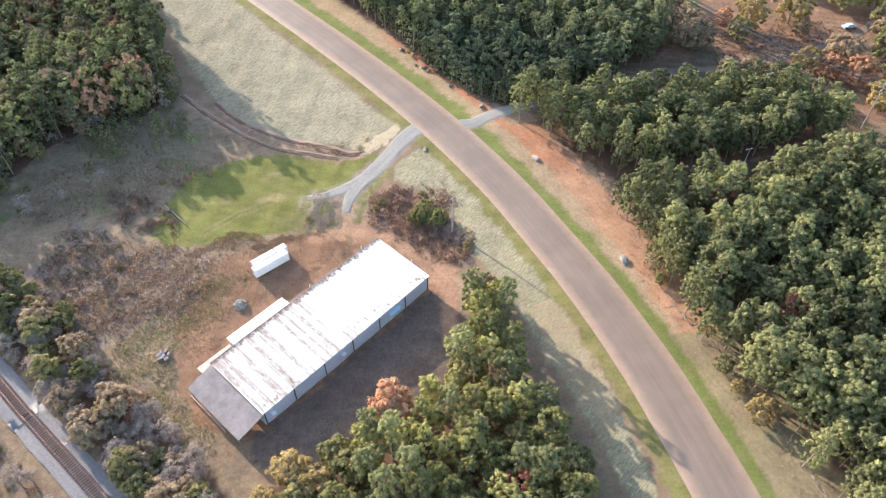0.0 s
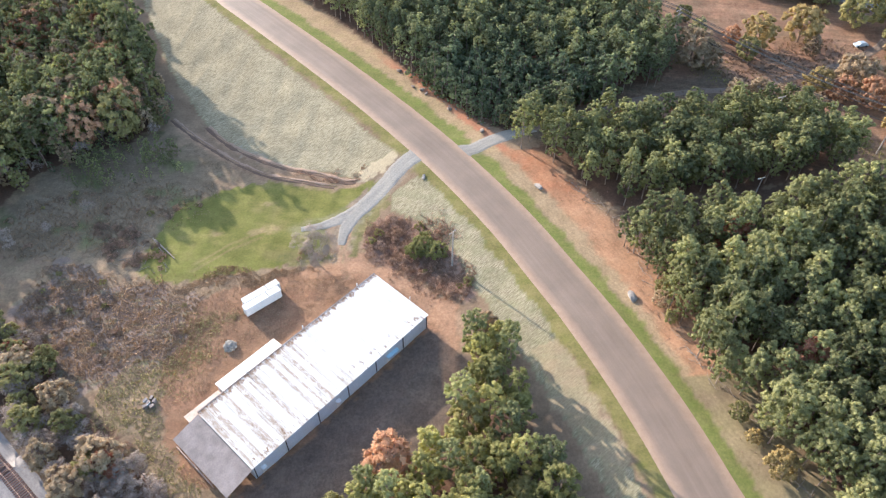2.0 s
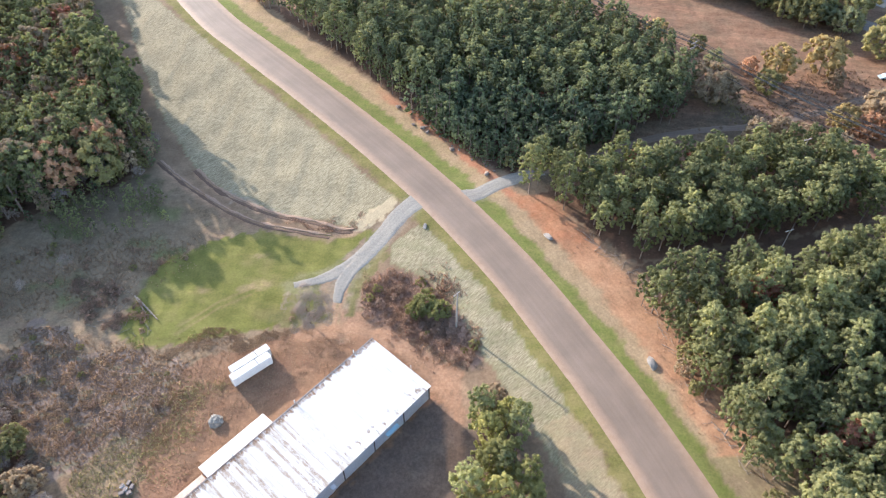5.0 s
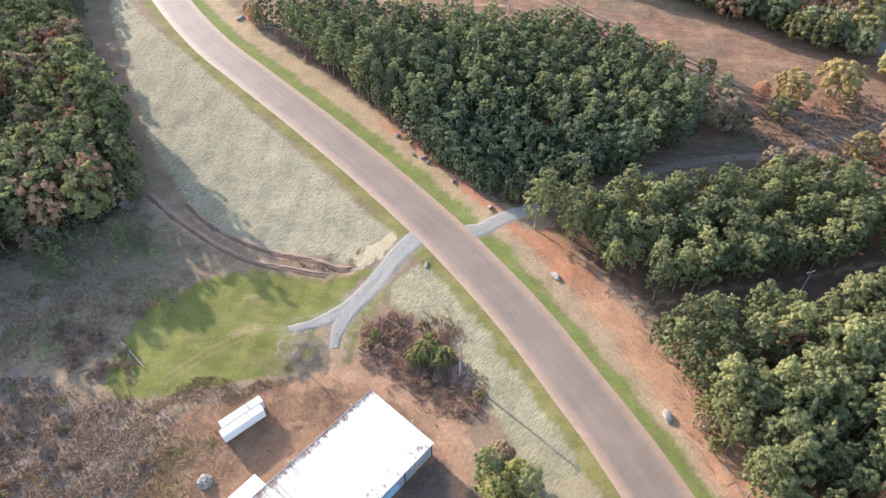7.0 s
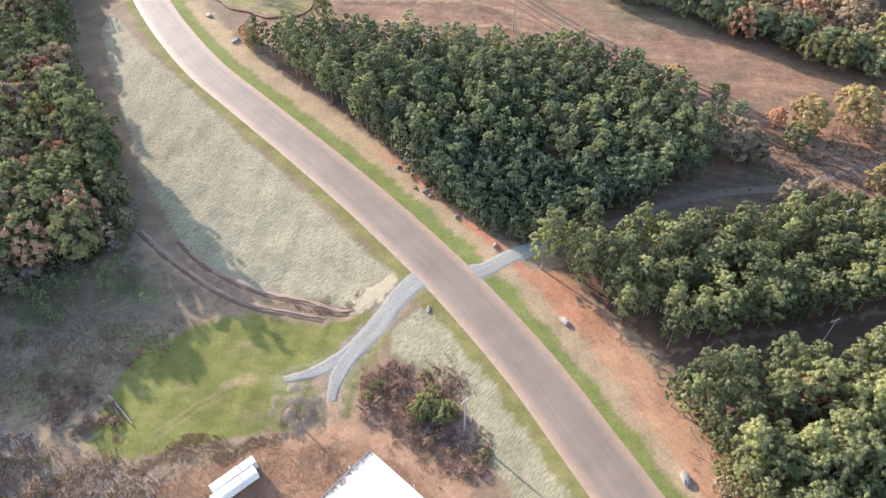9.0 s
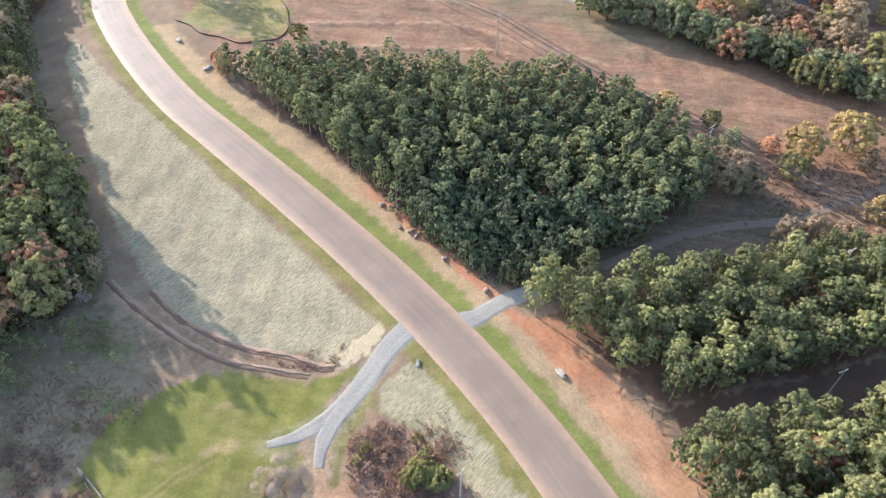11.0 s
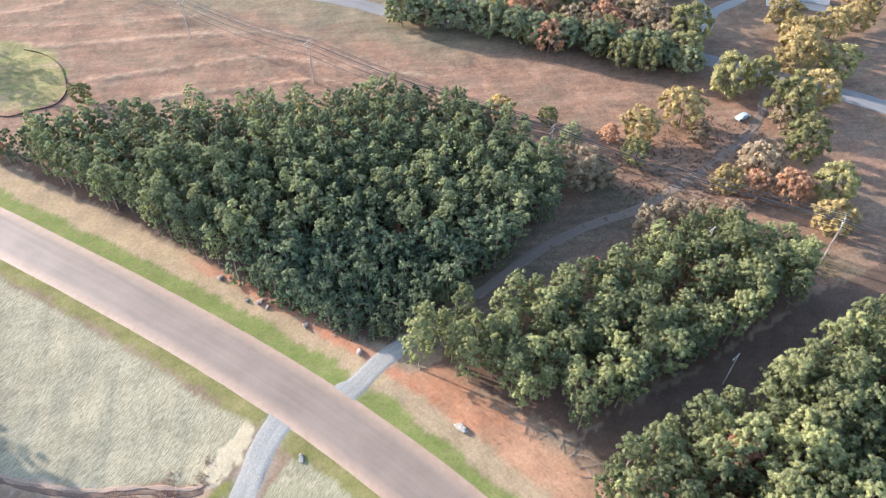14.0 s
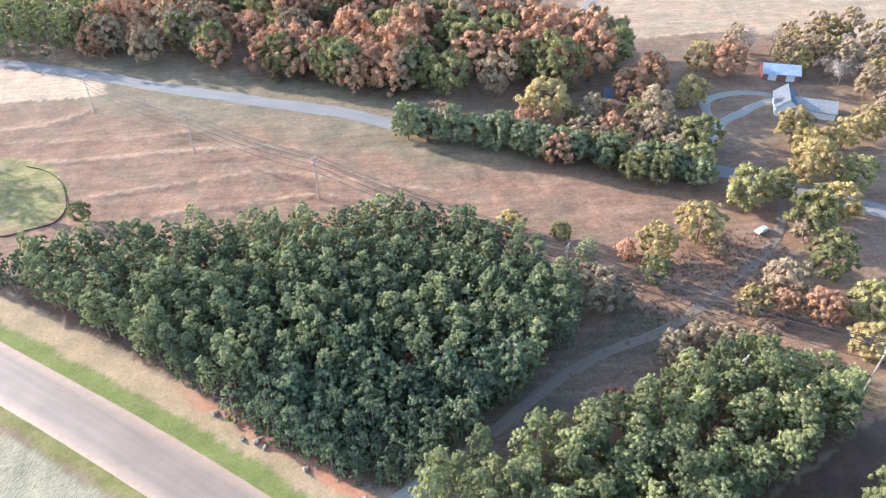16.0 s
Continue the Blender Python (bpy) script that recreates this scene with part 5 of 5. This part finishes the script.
# lean-to at the end of the hall, open at its sides
bm = bmesh.new()
slab(bm, [(-L2 - 6.4, -W2 - 0.3, 3.55), (-L2 - 6.4, W2 + 0.3, 3.05), (-L2 - 0.22, W2 + 0.3, 4.55), (-L2 - 0.22, -W2 - 0.3, 5.1)], 0.12)
lean = part("canopy_roof", bm, M_GREYROOF, hall, "weathered grey lean-to roof")
for y in (-7.8, -2.6, 2.6, 7.8):
    part("post", boxes(((-L2 - 6.2, y - 0.1, -0.4), (-L2 - 6.0, y + 0.1, 3.05))), M_POLE, hall, "timber post")
part("plank_wall", boxes(((-L2 - 6.6, -8.2, 0.0), (-L2 - 6.42, 3.5, 1.3))), M_RUSTROOF, hall, "low plank screen")
# lower roofs at the back
bm = bmesh.new()
slab(bm, [(-17.4, -13.4, 2.75), (-17.4, -W2 - 0.01, 3.5), (-2.1, -W2 - 0.01, 3.5), (-2.1, -13.4, 2.75)], 0.14)
part("shed_roof", bm, M_WHITE, hall, "white metal shed roof")
part("shed_wall", boxes(((-17.2, -13.1, -0.4), (-2.3, -12.95, 2.6)), ((-17.2, -12.95, -0.4), (-17.05, -W2 - 0.02, 2.6)), ((-2.45, -12.95, -0.4), (-2.3, -W2 - 0.02, 2.6))), M_SIDING, hall)
bm = bmesh.new()
slab(bm, [(-26, -12.2, 2.0), (-26, -W2 - 0.01, 2.5), (-17.7, -W2 - 0.01, 2.5), (-17.7, -12.2, 2.0)], 0.12)
part("shed_roof", bm, M_RUSTROOF, hall, "faded pink-brown shed roof")
for x, y in ((-25.7, -12), (-21.8, -12), (-18, -12), (-25.7, -8.6)):
    part("post", boxes(((x - 0.09, y - 0.09, -0.4), (x + 0.09, y + 0.09, 2.0))), M_POLE, hall)


for me in {o.data for o in hall.children}:
    me.transform(Matrix.Diagonal((1, -1, 1, 1)))
    me.flip_normals()


# ---- storage containers ----
def container(m, label, long=9.2):
    ob = thing("storage_container", m, label, "container", "storage containers in the yard")
    part("body", boxes(((-long / 2, -0.80, 0.25), (long / 2, 0.80, 2.75))), M_WHITE, ob, "white corrugated sides", 0.04)
    part("roof", boxes(((-long / 2 - 0.03, -0.83, 2.75), (long / 2 + 0.03, 0.83, 2.83))), M_WHITE, ob)
    part("roof_seam", boxes(((long * 0.16, -0.84, 2.79), (long * 0.16 + 0.16, 0.84, 2.85))), M_STEEL, ob, "dark seam across the roof")
    for k in range(18):
        x = -long / 2 + 0.4 + k * (long - 0.8) / 17
        for y in (-0.82, 0.82):
            part("rib", boxes(((x - 0.06, y - 0.018, 0.4), (x + 0.06, y + 0.018, 2.65))), M_WHITE, ob)
    for y in (-0.44, 0.44):
        part("door", boxes(((long / 2 + 0.002, y - 0.4, 0.4), (long / 2 + 0.05, y + 0.4, 2.65))), M_WHITE, ob, "white end door")
        part("lock_bar", boxes(((long / 2 + 0.05, y - 0.03, 0.45), (long / 2 + 0.09, y + 0.03, 2.6))), M_STEEL, ob, "dark steel lock bar")
    for x in (-long / 2 + 0.5, long / 2 - 0.5):
        part("skid", boxes(((x - 0.15, -0.8, -0.2), (x + 0.15, 0.8, 0.25))), M_STEEL, ob, "dark steel skid")
    return ob


BOXYAW = math.atan2(6.0, 6.9)
for off, shift, lab in ((-1.02, 0.45, "white storage container beside another in the yard"), (1.02, -0.45, "white storage container with streaked roof")):
    c = Vector((-41.9, 109.9, 0)) + Vector((math.sin(BOXYAW), -math.cos(BOXYAW), 0)) * off + Vector((math.cos(BOXYAW), math.sin(BOXYAW), 0)) * shift
    container(pose(c.x, c.y, at_height(c.x, c.y), 0, 0, math.degrees(BOXYAW)), lab)


# ---- poles and lines ----
def utility_pole(x, y, tall, arms, heading, label, radius=0.16):
    ob = thing("utility_pole", pose(x, y, at_height(x, y), 0, 0, heading), label, "utility pole", "utility poles")
    part("pole", rod(bmesh.new(), (0, 0, -0.5), (0, 0, tall), radius, radius * 0.65, 9), M_POLE, ob)
    for z, w in arms:
        part("crossarm", boxes(((-w, 0.12, z - 0.07), (w, 0.26, z + 0.07))), M_POLE, ob)
        for k in (-0.95, -0.5, 0.5, 0.95):
            part("insulator", rod(bmesh.new(), (k * w, 0.19, z + 0.07), (k * w, 0.19, z + 0.36), 0.07, 0.04, 6), M_WHITE, ob, "pale insulator")
    return ob


def cable(points, sag, thick, label):
    """A wire that hangs between its supports."""
    cu = bpy.data.curves.new("power_line", "CURVE")
    cu.dimensions, cu.bevel_depth, cu.bevel_resolution = "3D", thick, 1
    sp = cu.splines.new("POLY")
    out = []
    for a, b in zip(points[:-1], points[1:]):
        for k in range(14):
            f = k / 14
            q = Vector(a).lerp(Vector(b), f)
            q.z -= sag * 4 * f * (1 - f)
            out.append(q)
    out.append(Vector(points[-1]))
    sp.points.add(len(out) - 1)
    for p, q in zip(sp.points, out):
        p.co = (*q, 1)
    cu.materials.append(M_WIRE)
    return tagged(new("power_line", cu), label, "power line", "wires of the power line")


near_pole = utility_pole(2.3, 119.9, 11.6, [(11.2, 0.9)], 45, "weathered timber utility pole on the straw bank", 0.24)
part("guy_wire", rod(bmesh.new(), (0, 0, 10.5), (-5.5, 1.5, -0.6), 0.03, sides=5), M_WIRE, near_pole, "steel guy wire")
LINE = [(-44, 352), (-11.2, 308.8), (22.3, 268.5), (72.3, 207.6), (117, 156), (160, 106)]
TOPS = []
for k, (x, y) in enumerate(LINE):
    utility_pole(x, y, 14.5, [(14.1, 1.5), (12.6, 1.5)], math.degrees(math.atan2(-0.77, 0.64)) + 90, "tall timber power pole with two crossarms", 0.2)
    TOPS.append((x, y, at_height(x, y)))
for z, w in ((14.5, 1.42), (14.5, 0.75), (14.5, -0.75), (14.5, -1.42), (13.0, 1.42), (13.0, -1.42), (9.5, 0.1)):
    cable([(x + 0.77 * w, y + 0.64 * w, g + z) for x, y, g in TOPS], 1.6, 0.07, "thin grey wire strung between the power poles")
utility_pole(90.1, 164.4, 12.8, [(12.4, 1.1)], 20, "leaning timber pole among the pines")
utility_pole(77.3, 136.2, 9.6, [(9.2, 1.1)], 20, "timber pole in the clearing between woods")


# ---- railway ----
RAILWAY = curve_through([(-190, 158), (-93.2, 75.9), (-84.1, 68.4), (-75.6, 61.5), (-67.8, 55.2), (-10, 8), (60, -50)], 2.0)
strip("ballast", RAILWAY, 3.5, M_BALLAST, 0.35, "grey stone ballast of the railway", "railway")
track = thing("railway_track", pose(0, 0, 0), "rusty railway track on timber ties", "railway track")
seg = RAILWAY[(RAILWAY[:, 0] > -135) & (RAILWAY[:, 0] < -20)]
way = np.gradient(seg, axis=0)
way /= np.linalg.norm(way, axis=1)[:, None]
along = np.r_[0, np.cumsum(np.hypot(*np.diff(seg, axis=0).T))]
for side in (-0.75, 0.75):
    bm = bmesh.new()
    rows = []
    for p, w in zip(seg, way):
        q = p + np.array([w[1], -w[0]]) * side
        z = at_height(*p) + 0.35
        rows.append([bm.verts.new((q[0] + w[1] * o, q[1] - w[0] * o, z + h)) for o, h in ((-0.07, 0.1), (-0.05, 0.32), (0.05, 0.32), (0.07, 0.1))])
    for a, b in zip(rows[:-1], rows[1:]):
        for k in range(3):
            bm.faces.new((a[k], a[k + 1], b[k + 1], b[k]))
    bmesh.ops.recalc_face_normals(bm, faces=bm.faces[:])
    part("rail", bm, M_RAIL, track, "worn steel rail")
bm = boxes(((-1.3, -0.12, 0), (1.3, 0.12, 0.2)))
tie = part("tie", bm, M_TIE, track)
count = 0
for s in np.arange(1.0, along[-1], 0.58):
    p = np.array([np.interp(s, along, seg[:, k]) for k in (0, 1)])
    w = np.array([np.interp(s, along, way[:, k]) for k in (0, 1)])
    m = pose(p[0], p[1], at_height(*p) + 0.33, 0, 0, math.degrees(math.atan2(w[1], w[0])) + 90 + rng.normal() * 1.2)
    if count == 0:
        tie.matrix_basis = m
    else:
        share("tie", tie.data, track, m)
    count += 1


# ---- boulders, logs and debris ----
def boulder_mesh(seed, material):
    bm = bmesh.new()
    bmesh.ops.create_icosphere(bm, subdivisions=3, radius=1)
    r = random.Random(seed)
    cuts = [Vector((r.gauss(0, 1), r.gauss(0, 1), r.gauss(0, 1))).normalized() for _ in range(9)]
    for v in bm.verts:
        for c in cuts:
            over = v.co.dot(c) - 0.58
            if over > 0:
                v.co -= c * over * 0.85
        v.co += v.co.normalized() * noise.noise(v.co * 2.5 + Vector((seed, 0, 0))) * 0.16
    me = bpy.data.meshes.new("boulder")
    bm.to_mesh(me)
    bm.free()
    me.materials.append(material)
    return me


BOULDERS = [boulder_mesh(k, M_ROCK) for k in range(3)]
DARK_BOULDERS = [boulder_mesh(k, M_DARKROCK) for k in range(3, 6)]


def boulder(x, y, s, dark=False):
    ob = share("boulder", (DARK_BOULDERS if dark else BOULDERS)[rng.randint(3)])
    ob.matrix_basis = Matrix.LocRotScale((x, y, at_height(x, y) + s * 0.22), Euler((rng.uniform(-0.2, 0.2), rng.uniform(-0.2, 0.2), rng.uniform(0, 6.28))), (s * 1.2, s * 0.85, s * 0.48))
    return tagged(ob, "dark brown rock at the foot of the wood" if dark else "pale granite boulder lying on the bank", "boulder", "boulders along the road")


for x, y, s in ((25.0, 145.2, 1.25), (43.0, 108.4, 1.35), (10.9, 168.8, 1.0), (1.5, 179.3, 1.0), (-7.0, 189.2, 1.1), (-14.4, 199.4, 1.1), (-5.3, 149.4, 0.8), (-88, 287.5, 1.5), (-74, 268.6, 1.4), (-105, 322, 1.4), (-9.6, 191, 0.8), (-5.4, 187.4, 0.7)):
    boulder(x, y, s, 165 < y < 262)


for x, y in scatter(rng, [(13.5, 168.8), (5, 176.5), (-5, 188.5), (-13, 199.5), (-11.5, 201), (-3.5, 190), (6.5, 178), (14.5, 170)], 1.5, 0.7):
    boulder(x, y, rng.uniform(0.2, 0.45), True)


def fallen_log(x, y, long, heading, r, label):
    ob = thing("log", pose(x, y, at_height(x, y) + r * 0.8, 0, 0, heading), label, "log", "logs and brush")
    bm = rod(bmesh.new(), (-long / 2, 0, 0), (long / 2, 0, rng.uniform(0, 0.4)), r, r * 0.5, 7)
    part("stem", bm, M_DEADWOOD, ob)
    bm = bmesh.new()
    for _ in range(3):
        s = rng.uniform(-0.1, 0.45) * long
        rod(bm, (s, 0, 0), (s + rng.uniform(0.3, 1.2), rng.uniform(-1.2, 1.2), rng.uniform(0.2, 0.9)), r * 0.35, r * 0.12, 4)
    part("branch", bm, M_DEADWOOD, ob)
    return ob


fallen_log(-69.5, 126.3, 9.5, -44, 0.28, "long bleached fallen log at the grass edge")
fallen_log(-71.5, 127.5, 7.0, -52, 0.2, "bleached fallen log beside another")
for x, y in scatter(rng, [(-93, 136), (-80, 135), (-70, 127), (-66, 120), (-75, 117), (-84, 122)], 2.6, 0.8):
    fallen_log(x, y, rng.uniform(1.0, 3.2), rng.uniform(0, 180), rng.uniform(0.04, 0.09), "dead branch in a pile of cleared brush")
windrow = curve_through([(33, 146.5), (37.5, 139.5), (44.5, 130.5), (47.5, 113), (52, 95), (60, 78.7), (65.5, 66.9), (68.7, 54.2), (73, 42)], 0.95)
for k, (x, y) in enumerate(windrow):
    ahead = windrow[min(k + 1, len(windrow) - 1)] - windrow[max(k - 1, 0)]
    turn = math.degrees(math.atan2(ahead[1], ahead[0])) + rng.choice([rng.normal() * 16, rng.uniform(0, 180)])
    fallen_log(x + rng.normal() * 0.7, y + rng.normal() * 0.7, rng.uniform(1.2, 3.8), turn, rng.uniform(0.035, 0.085), "dead trunk in a windrow along the wood edge")
for x, y in scatter(rng, [(10, 172), (-14, 203), (-11, 204), (13, 174)], 2.4, 0.8):
    fallen_log(x, y, rng.uniform(1.5, 3.5), rng.uniform(0, 180), rng.uniform(0.07, 0.14), "dead branch along the wood edge")


for x, y in scatter(rng, [(-90, 135), (-80, 134), (-70, 127), (-66, 120), (-75, 118), (-84, 123)], 2.6, 0.8):
    SHRUB_TAN.plant(rng, x, y, rng.uniform(0.4, 0.8), "heaps of dead twigs", 1.2, "heap of cleared dead twigs and branches")


def heap(name, x, y, r, tall, material, label, category):
    """A loose heap with an uneven skin."""
    bm = bmesh.new()
    bmesh.ops.create_icosphere(bm, subdivisions=4, radius=1)
    for v in bm.verts:
        k = 1 + 0.35 * noise.noise(v.co * 2.2 + Vector((x, y, 0))) + 0.16 * noise.noise(v.co * 7)
        v.co = Vector((v.co.x * r * k, v.co.y * r * k, max(-0.15, v.co.z * tall * k)))
    me = bpy.data.meshes.new(name)
    bm.to_mesh(me)
    bm.free()
    me.materials.append(material)
    ob = new(name, me)
    ob.location = (x, y, at_height(x, y))
    return tagged(ob, label, category)


heap("gravel_heap", -46.8, 97.2, 1.5, 1.3, M_GRAVEL, "heap of pale grey gravel in the yard", "heap")
for dx, dy in ((0, 0), (1.1, 0.5), (0.3, 1.2), (-0.8, 0.6), (0.9, -0.7), (-0.5, -0.8)):
    c = thing("crate", pose(-60.5 + dx, 82.8 + dy, at_height(-60.5, 82.8), 0, 0, rng.uniform(0, 90)), "pale scrap box dumped in the weeds", "scrap", "scrap pile")
    part("panel", boxes(((-0.45, -0.3, 0), (0.45, 0.3, rng.uniform(0.3, 0.7)))), (M_GREYROOF, M_STEEL, M_WHITE)[rng.randint(3)], c, bevel=0.03)
    part("lid", boxes(((-0.4, -0.25, 0.72), (0.5, 0.3, 0.76))), M_GREYROOF, c)

def low_fence(points, tall, label):
    """A thin cloth fence on stakes along a line."""
    line = curve_through(points, 1.2)
    ob = thing("silt_fence", pose(0, 0, 0), label, "fence")
    bm = bmesh.new()
    rows = []
    for q in line:
        z = at_height(*q)
        rows.append([bm.verts.new((q[0], q[1], z - 0.1)), bm.verts.new((q[0], q[1], z + tall + rng.uniform(-0.08, 0.08)))])
    for a, b in zip(rows[:-1], rows[1:]):
        bm.faces.new((a[0], b[0], b[1], a[1]))
    bmesh.ops.solidify(bm, geom=bm.faces[:], thickness=0.05)
    part("cloth", bm, M_CLOTH, ob, "faded black silt cloth")
    stake = None
    for q in line[::2]:
        m = pose(q[0] + 0.08, q[1], at_height(*q))
        if stake is None:
            stake = part("stake", boxes(((-0.04, -0.04, -0.2), (0.04, 0.04, tall + 0.2))), M_POLE, ob)
            stake.matrix_basis = m
        else:
            share("stake", stake.data, ob, m)
    return ob


low_fence([(-64, 321.5), (-57, 315), (-52.5, 307), (-50.5, 298), (-50, 290), (-53.5, 284.5), (-60, 284), (-66, 283.2), (-73, 287.5), (-81, 291), (-86, 297), (-92, 301)], 0.35, "sagging black silt fence round the grassy basin")

# ---- the far side: road, houses, car ----
BACKROAD = curve_through([(-140, 446), (-84, 416), (-49, 389), (-16, 361), (13, 338.5), (40, 318.5), (58, 301), (85, 282), (120, 256), (152, 228), (172, 203), (200, 168)], 3.0)
strip("back_road", BACKROAD, 3.5, M_BACKROAD, 0.16, "grey asphalt back road beyond the field", "road")
strip("back_road", curve_through([(128, 305), (140, 330), (152, 351), (182, 391), (215, 430)], 4.0), 3.0, M_BACKROAD, 0.12, "grey side road between far trees", "road")
LOOP = curve_through([(150, 252), (161, 263), (172, 267), (181, 270), (192, 272), (184, 279.5), (175, 281), (166, 279), (161, 271), (160, 264)], 2.0)
strip("house_drive", LOOP, 1.8, M_GRAVEL, 0.08, "pale concrete drive looping before a house", "driveway")


def gable_house(name, m, long, wide, wall, roof_rise, wall_mat, roof_mat, label, doors=0):
    ob = thing(name, m, label, "house", "far houses")
    a, b = long / 2, wide / 2
    part("wall", boxes(((-a, -b, -0.8), (a, -b + 0.2, wall)), ((-a, b - 0.2, -0.8), (a, b, wall)), ((-a, -b + 0.2, -0.8), (-a + 0.2, b - 0.2, wall)), ((a - 0.2, -b + 0.2, -0.8), (a, b - 0.2, wall))), wall_mat, ob)
    for s in (-1, 1):
        bm = bmesh.new()
        slab(bm, [(-a - 0.4, s * (b + 0.5), wall - 0.15), (a + 0.4, s * (b + 0.5), wall - 0.15), (a + 0.4, 0, wall + roof_rise), (-a - 0.4, 0, wall + roof_rise)], 0.18)
        part("roof", bm, roof_mat, ob)
        bm = bmesh.new()
        x = s * (a - 0.1)
        v = [bm.verts.new(p) for p in ((x - 0.09, -b, wall), (x - 0.09, b, wall), (x - 0.09, 0, wall + roof_rise - 0.2), (x + 0.09, -b, wall), (x + 0.09, b, wall), (x + 0.09, 0, wall + roof_rise - 0.2))]
        for f in ((0, 1, 2), (5, 4, 3), (0, 3, 4, 1), (1, 4, 5, 2), (2, 5, 3, 0)):
            bm.faces.new([v[k] for k in f])
        part("gable", bm, wall_mat, ob)
    for k in range(doors):
        x = -a / 2 + k * a
        part("garage_door", boxes(((x - 1.5, -b - 0.06, -0.1), (x + 1.5, -b - 0.01, 2.3))), M_WHITE, ob, "white garage door")
    for x in np.linspace(-a + 1.5, a - 1.5, 3):
        win = part("window", boxes(((x - 0.5, b + 0.01, 1.0), (x + 0.5, b + 0.05, 2.1))), M_GLASS, ob, "dark window")
        part("sill", boxes(((x - 0.6, b + 0.01, 0.9), (x + 0.6, b + 0.12, 0.98))), M_WHITE, win)
    return ob


gable_house("garage", pose(205, 287, at_height(205, 287), 0, 0, -32), 13, 9, 2.8, 2.2, M_BRICK, M_TINROOF, "red brick garage with pale tin roof and white doors", 2)
home = gable_house("house", pose(193.5, 259.5, at_height(193.5, 259.5), 0, 0, -37), 17, 9, 2.8, 2.4, M_WHITE, M_OLDSHINGLE, "white house with grey shingle roof and a darker cross gable")
cross = gable_house("house", pose(188.5, 264.5, at_height(193.5, 259.5), 0, 0, 53), 13, 7.5, 3.0, 3.4, M_WHITE, M_SHINGLE, "cross gable")
for piece in list(cross.children):
    piece.parent = home
    piece.matrix_basis = home.matrix_basis.inverted() @ cross.matrix_basis @ piece.matrix_basis
bpy.data.objects.remove(cross)
gable_house("cottage", pose(137, 291, at_height(137, 291), 0, 0, -30), 10, 7, 2.7, 2.0, M_WHITE, M_SHINGLE, "small white cottage under trees")
gable_house("cottage", pose(38, 384, at_height(38, 384), 0, 0, -30), 11, 7, 2.7, 2.0, M_SIDING, M_TINROOF, "pale blue cottage among autumn trees")
gable_house("barn", pose(-118, 455, at_height(-118, 455), 0, 0, 20), 16, 11, 3.5, 3.0, M_WHITE, M_WHITE, "bright white barn beyond the far road")


def car(m, paint, label):
    ob = thing("car", m, label, "car", "parked vehicles")
    bm = bmesh.new()
    side = [(-2.2, 0.35), (-2.25, 0.8), (-1.3, 0.95), (-0.7, 1.45), (0.9, 1.45), (1.6, 0.95), (2.2, 0.8), (2.2, 0.35)]
    a = [bm.verts.new((x, -0.88 if z < 1 else -0.7, z)) for x, z in side]
    b = [bm.verts.new((x, 0.88 if z < 1 else 0.7, z)) for x, z in side]
    bm.faces.new(a)
    bm.faces.new(b[::-1])
    for k in range(len(side)):
        bm.faces.new((a[k], b[k], b[(k + 1) % len(side)], a[(k + 1) % len(side)]))
    bmesh.ops.recalc_face_normals(bm, faces=bm.faces[:])
    part("body", bm, paint, ob)
    part("windscreen", boxes(((-0.6, -0.72, 1.0), (0.8, 0.72, 1.40))), M_GLASS, ob, "dark glass")
    for x in (-1.4, 1.4):
        for y in (-0.85, 0.85):
            part("wheel", rod(bmesh.new(), (x, y - 0.1, 0.33), (x, y + 0.1, 0.33), 0.33, sides=14), M_TYRE, ob)
    return ob


M_CARWHITE = plain("white_car_paint", (0.50, 0.60, 0.66), 0.3, vary=0.05)
M_CARDARK = plain("dark_blue_car_paint", (0.05, 0.07, 0.10), 0.3, vary=0.05)
car(pose(133.7, 208.8, at_height(133.7, 208.8), 0, 0, 10), M_CARWHITE, "white pickup parked by the dirt track")
car(pose(192, 273, at_height(192, 273) + 0.1, 0, 0, 40), M_CARDARK, "dark car parked on the house drive")
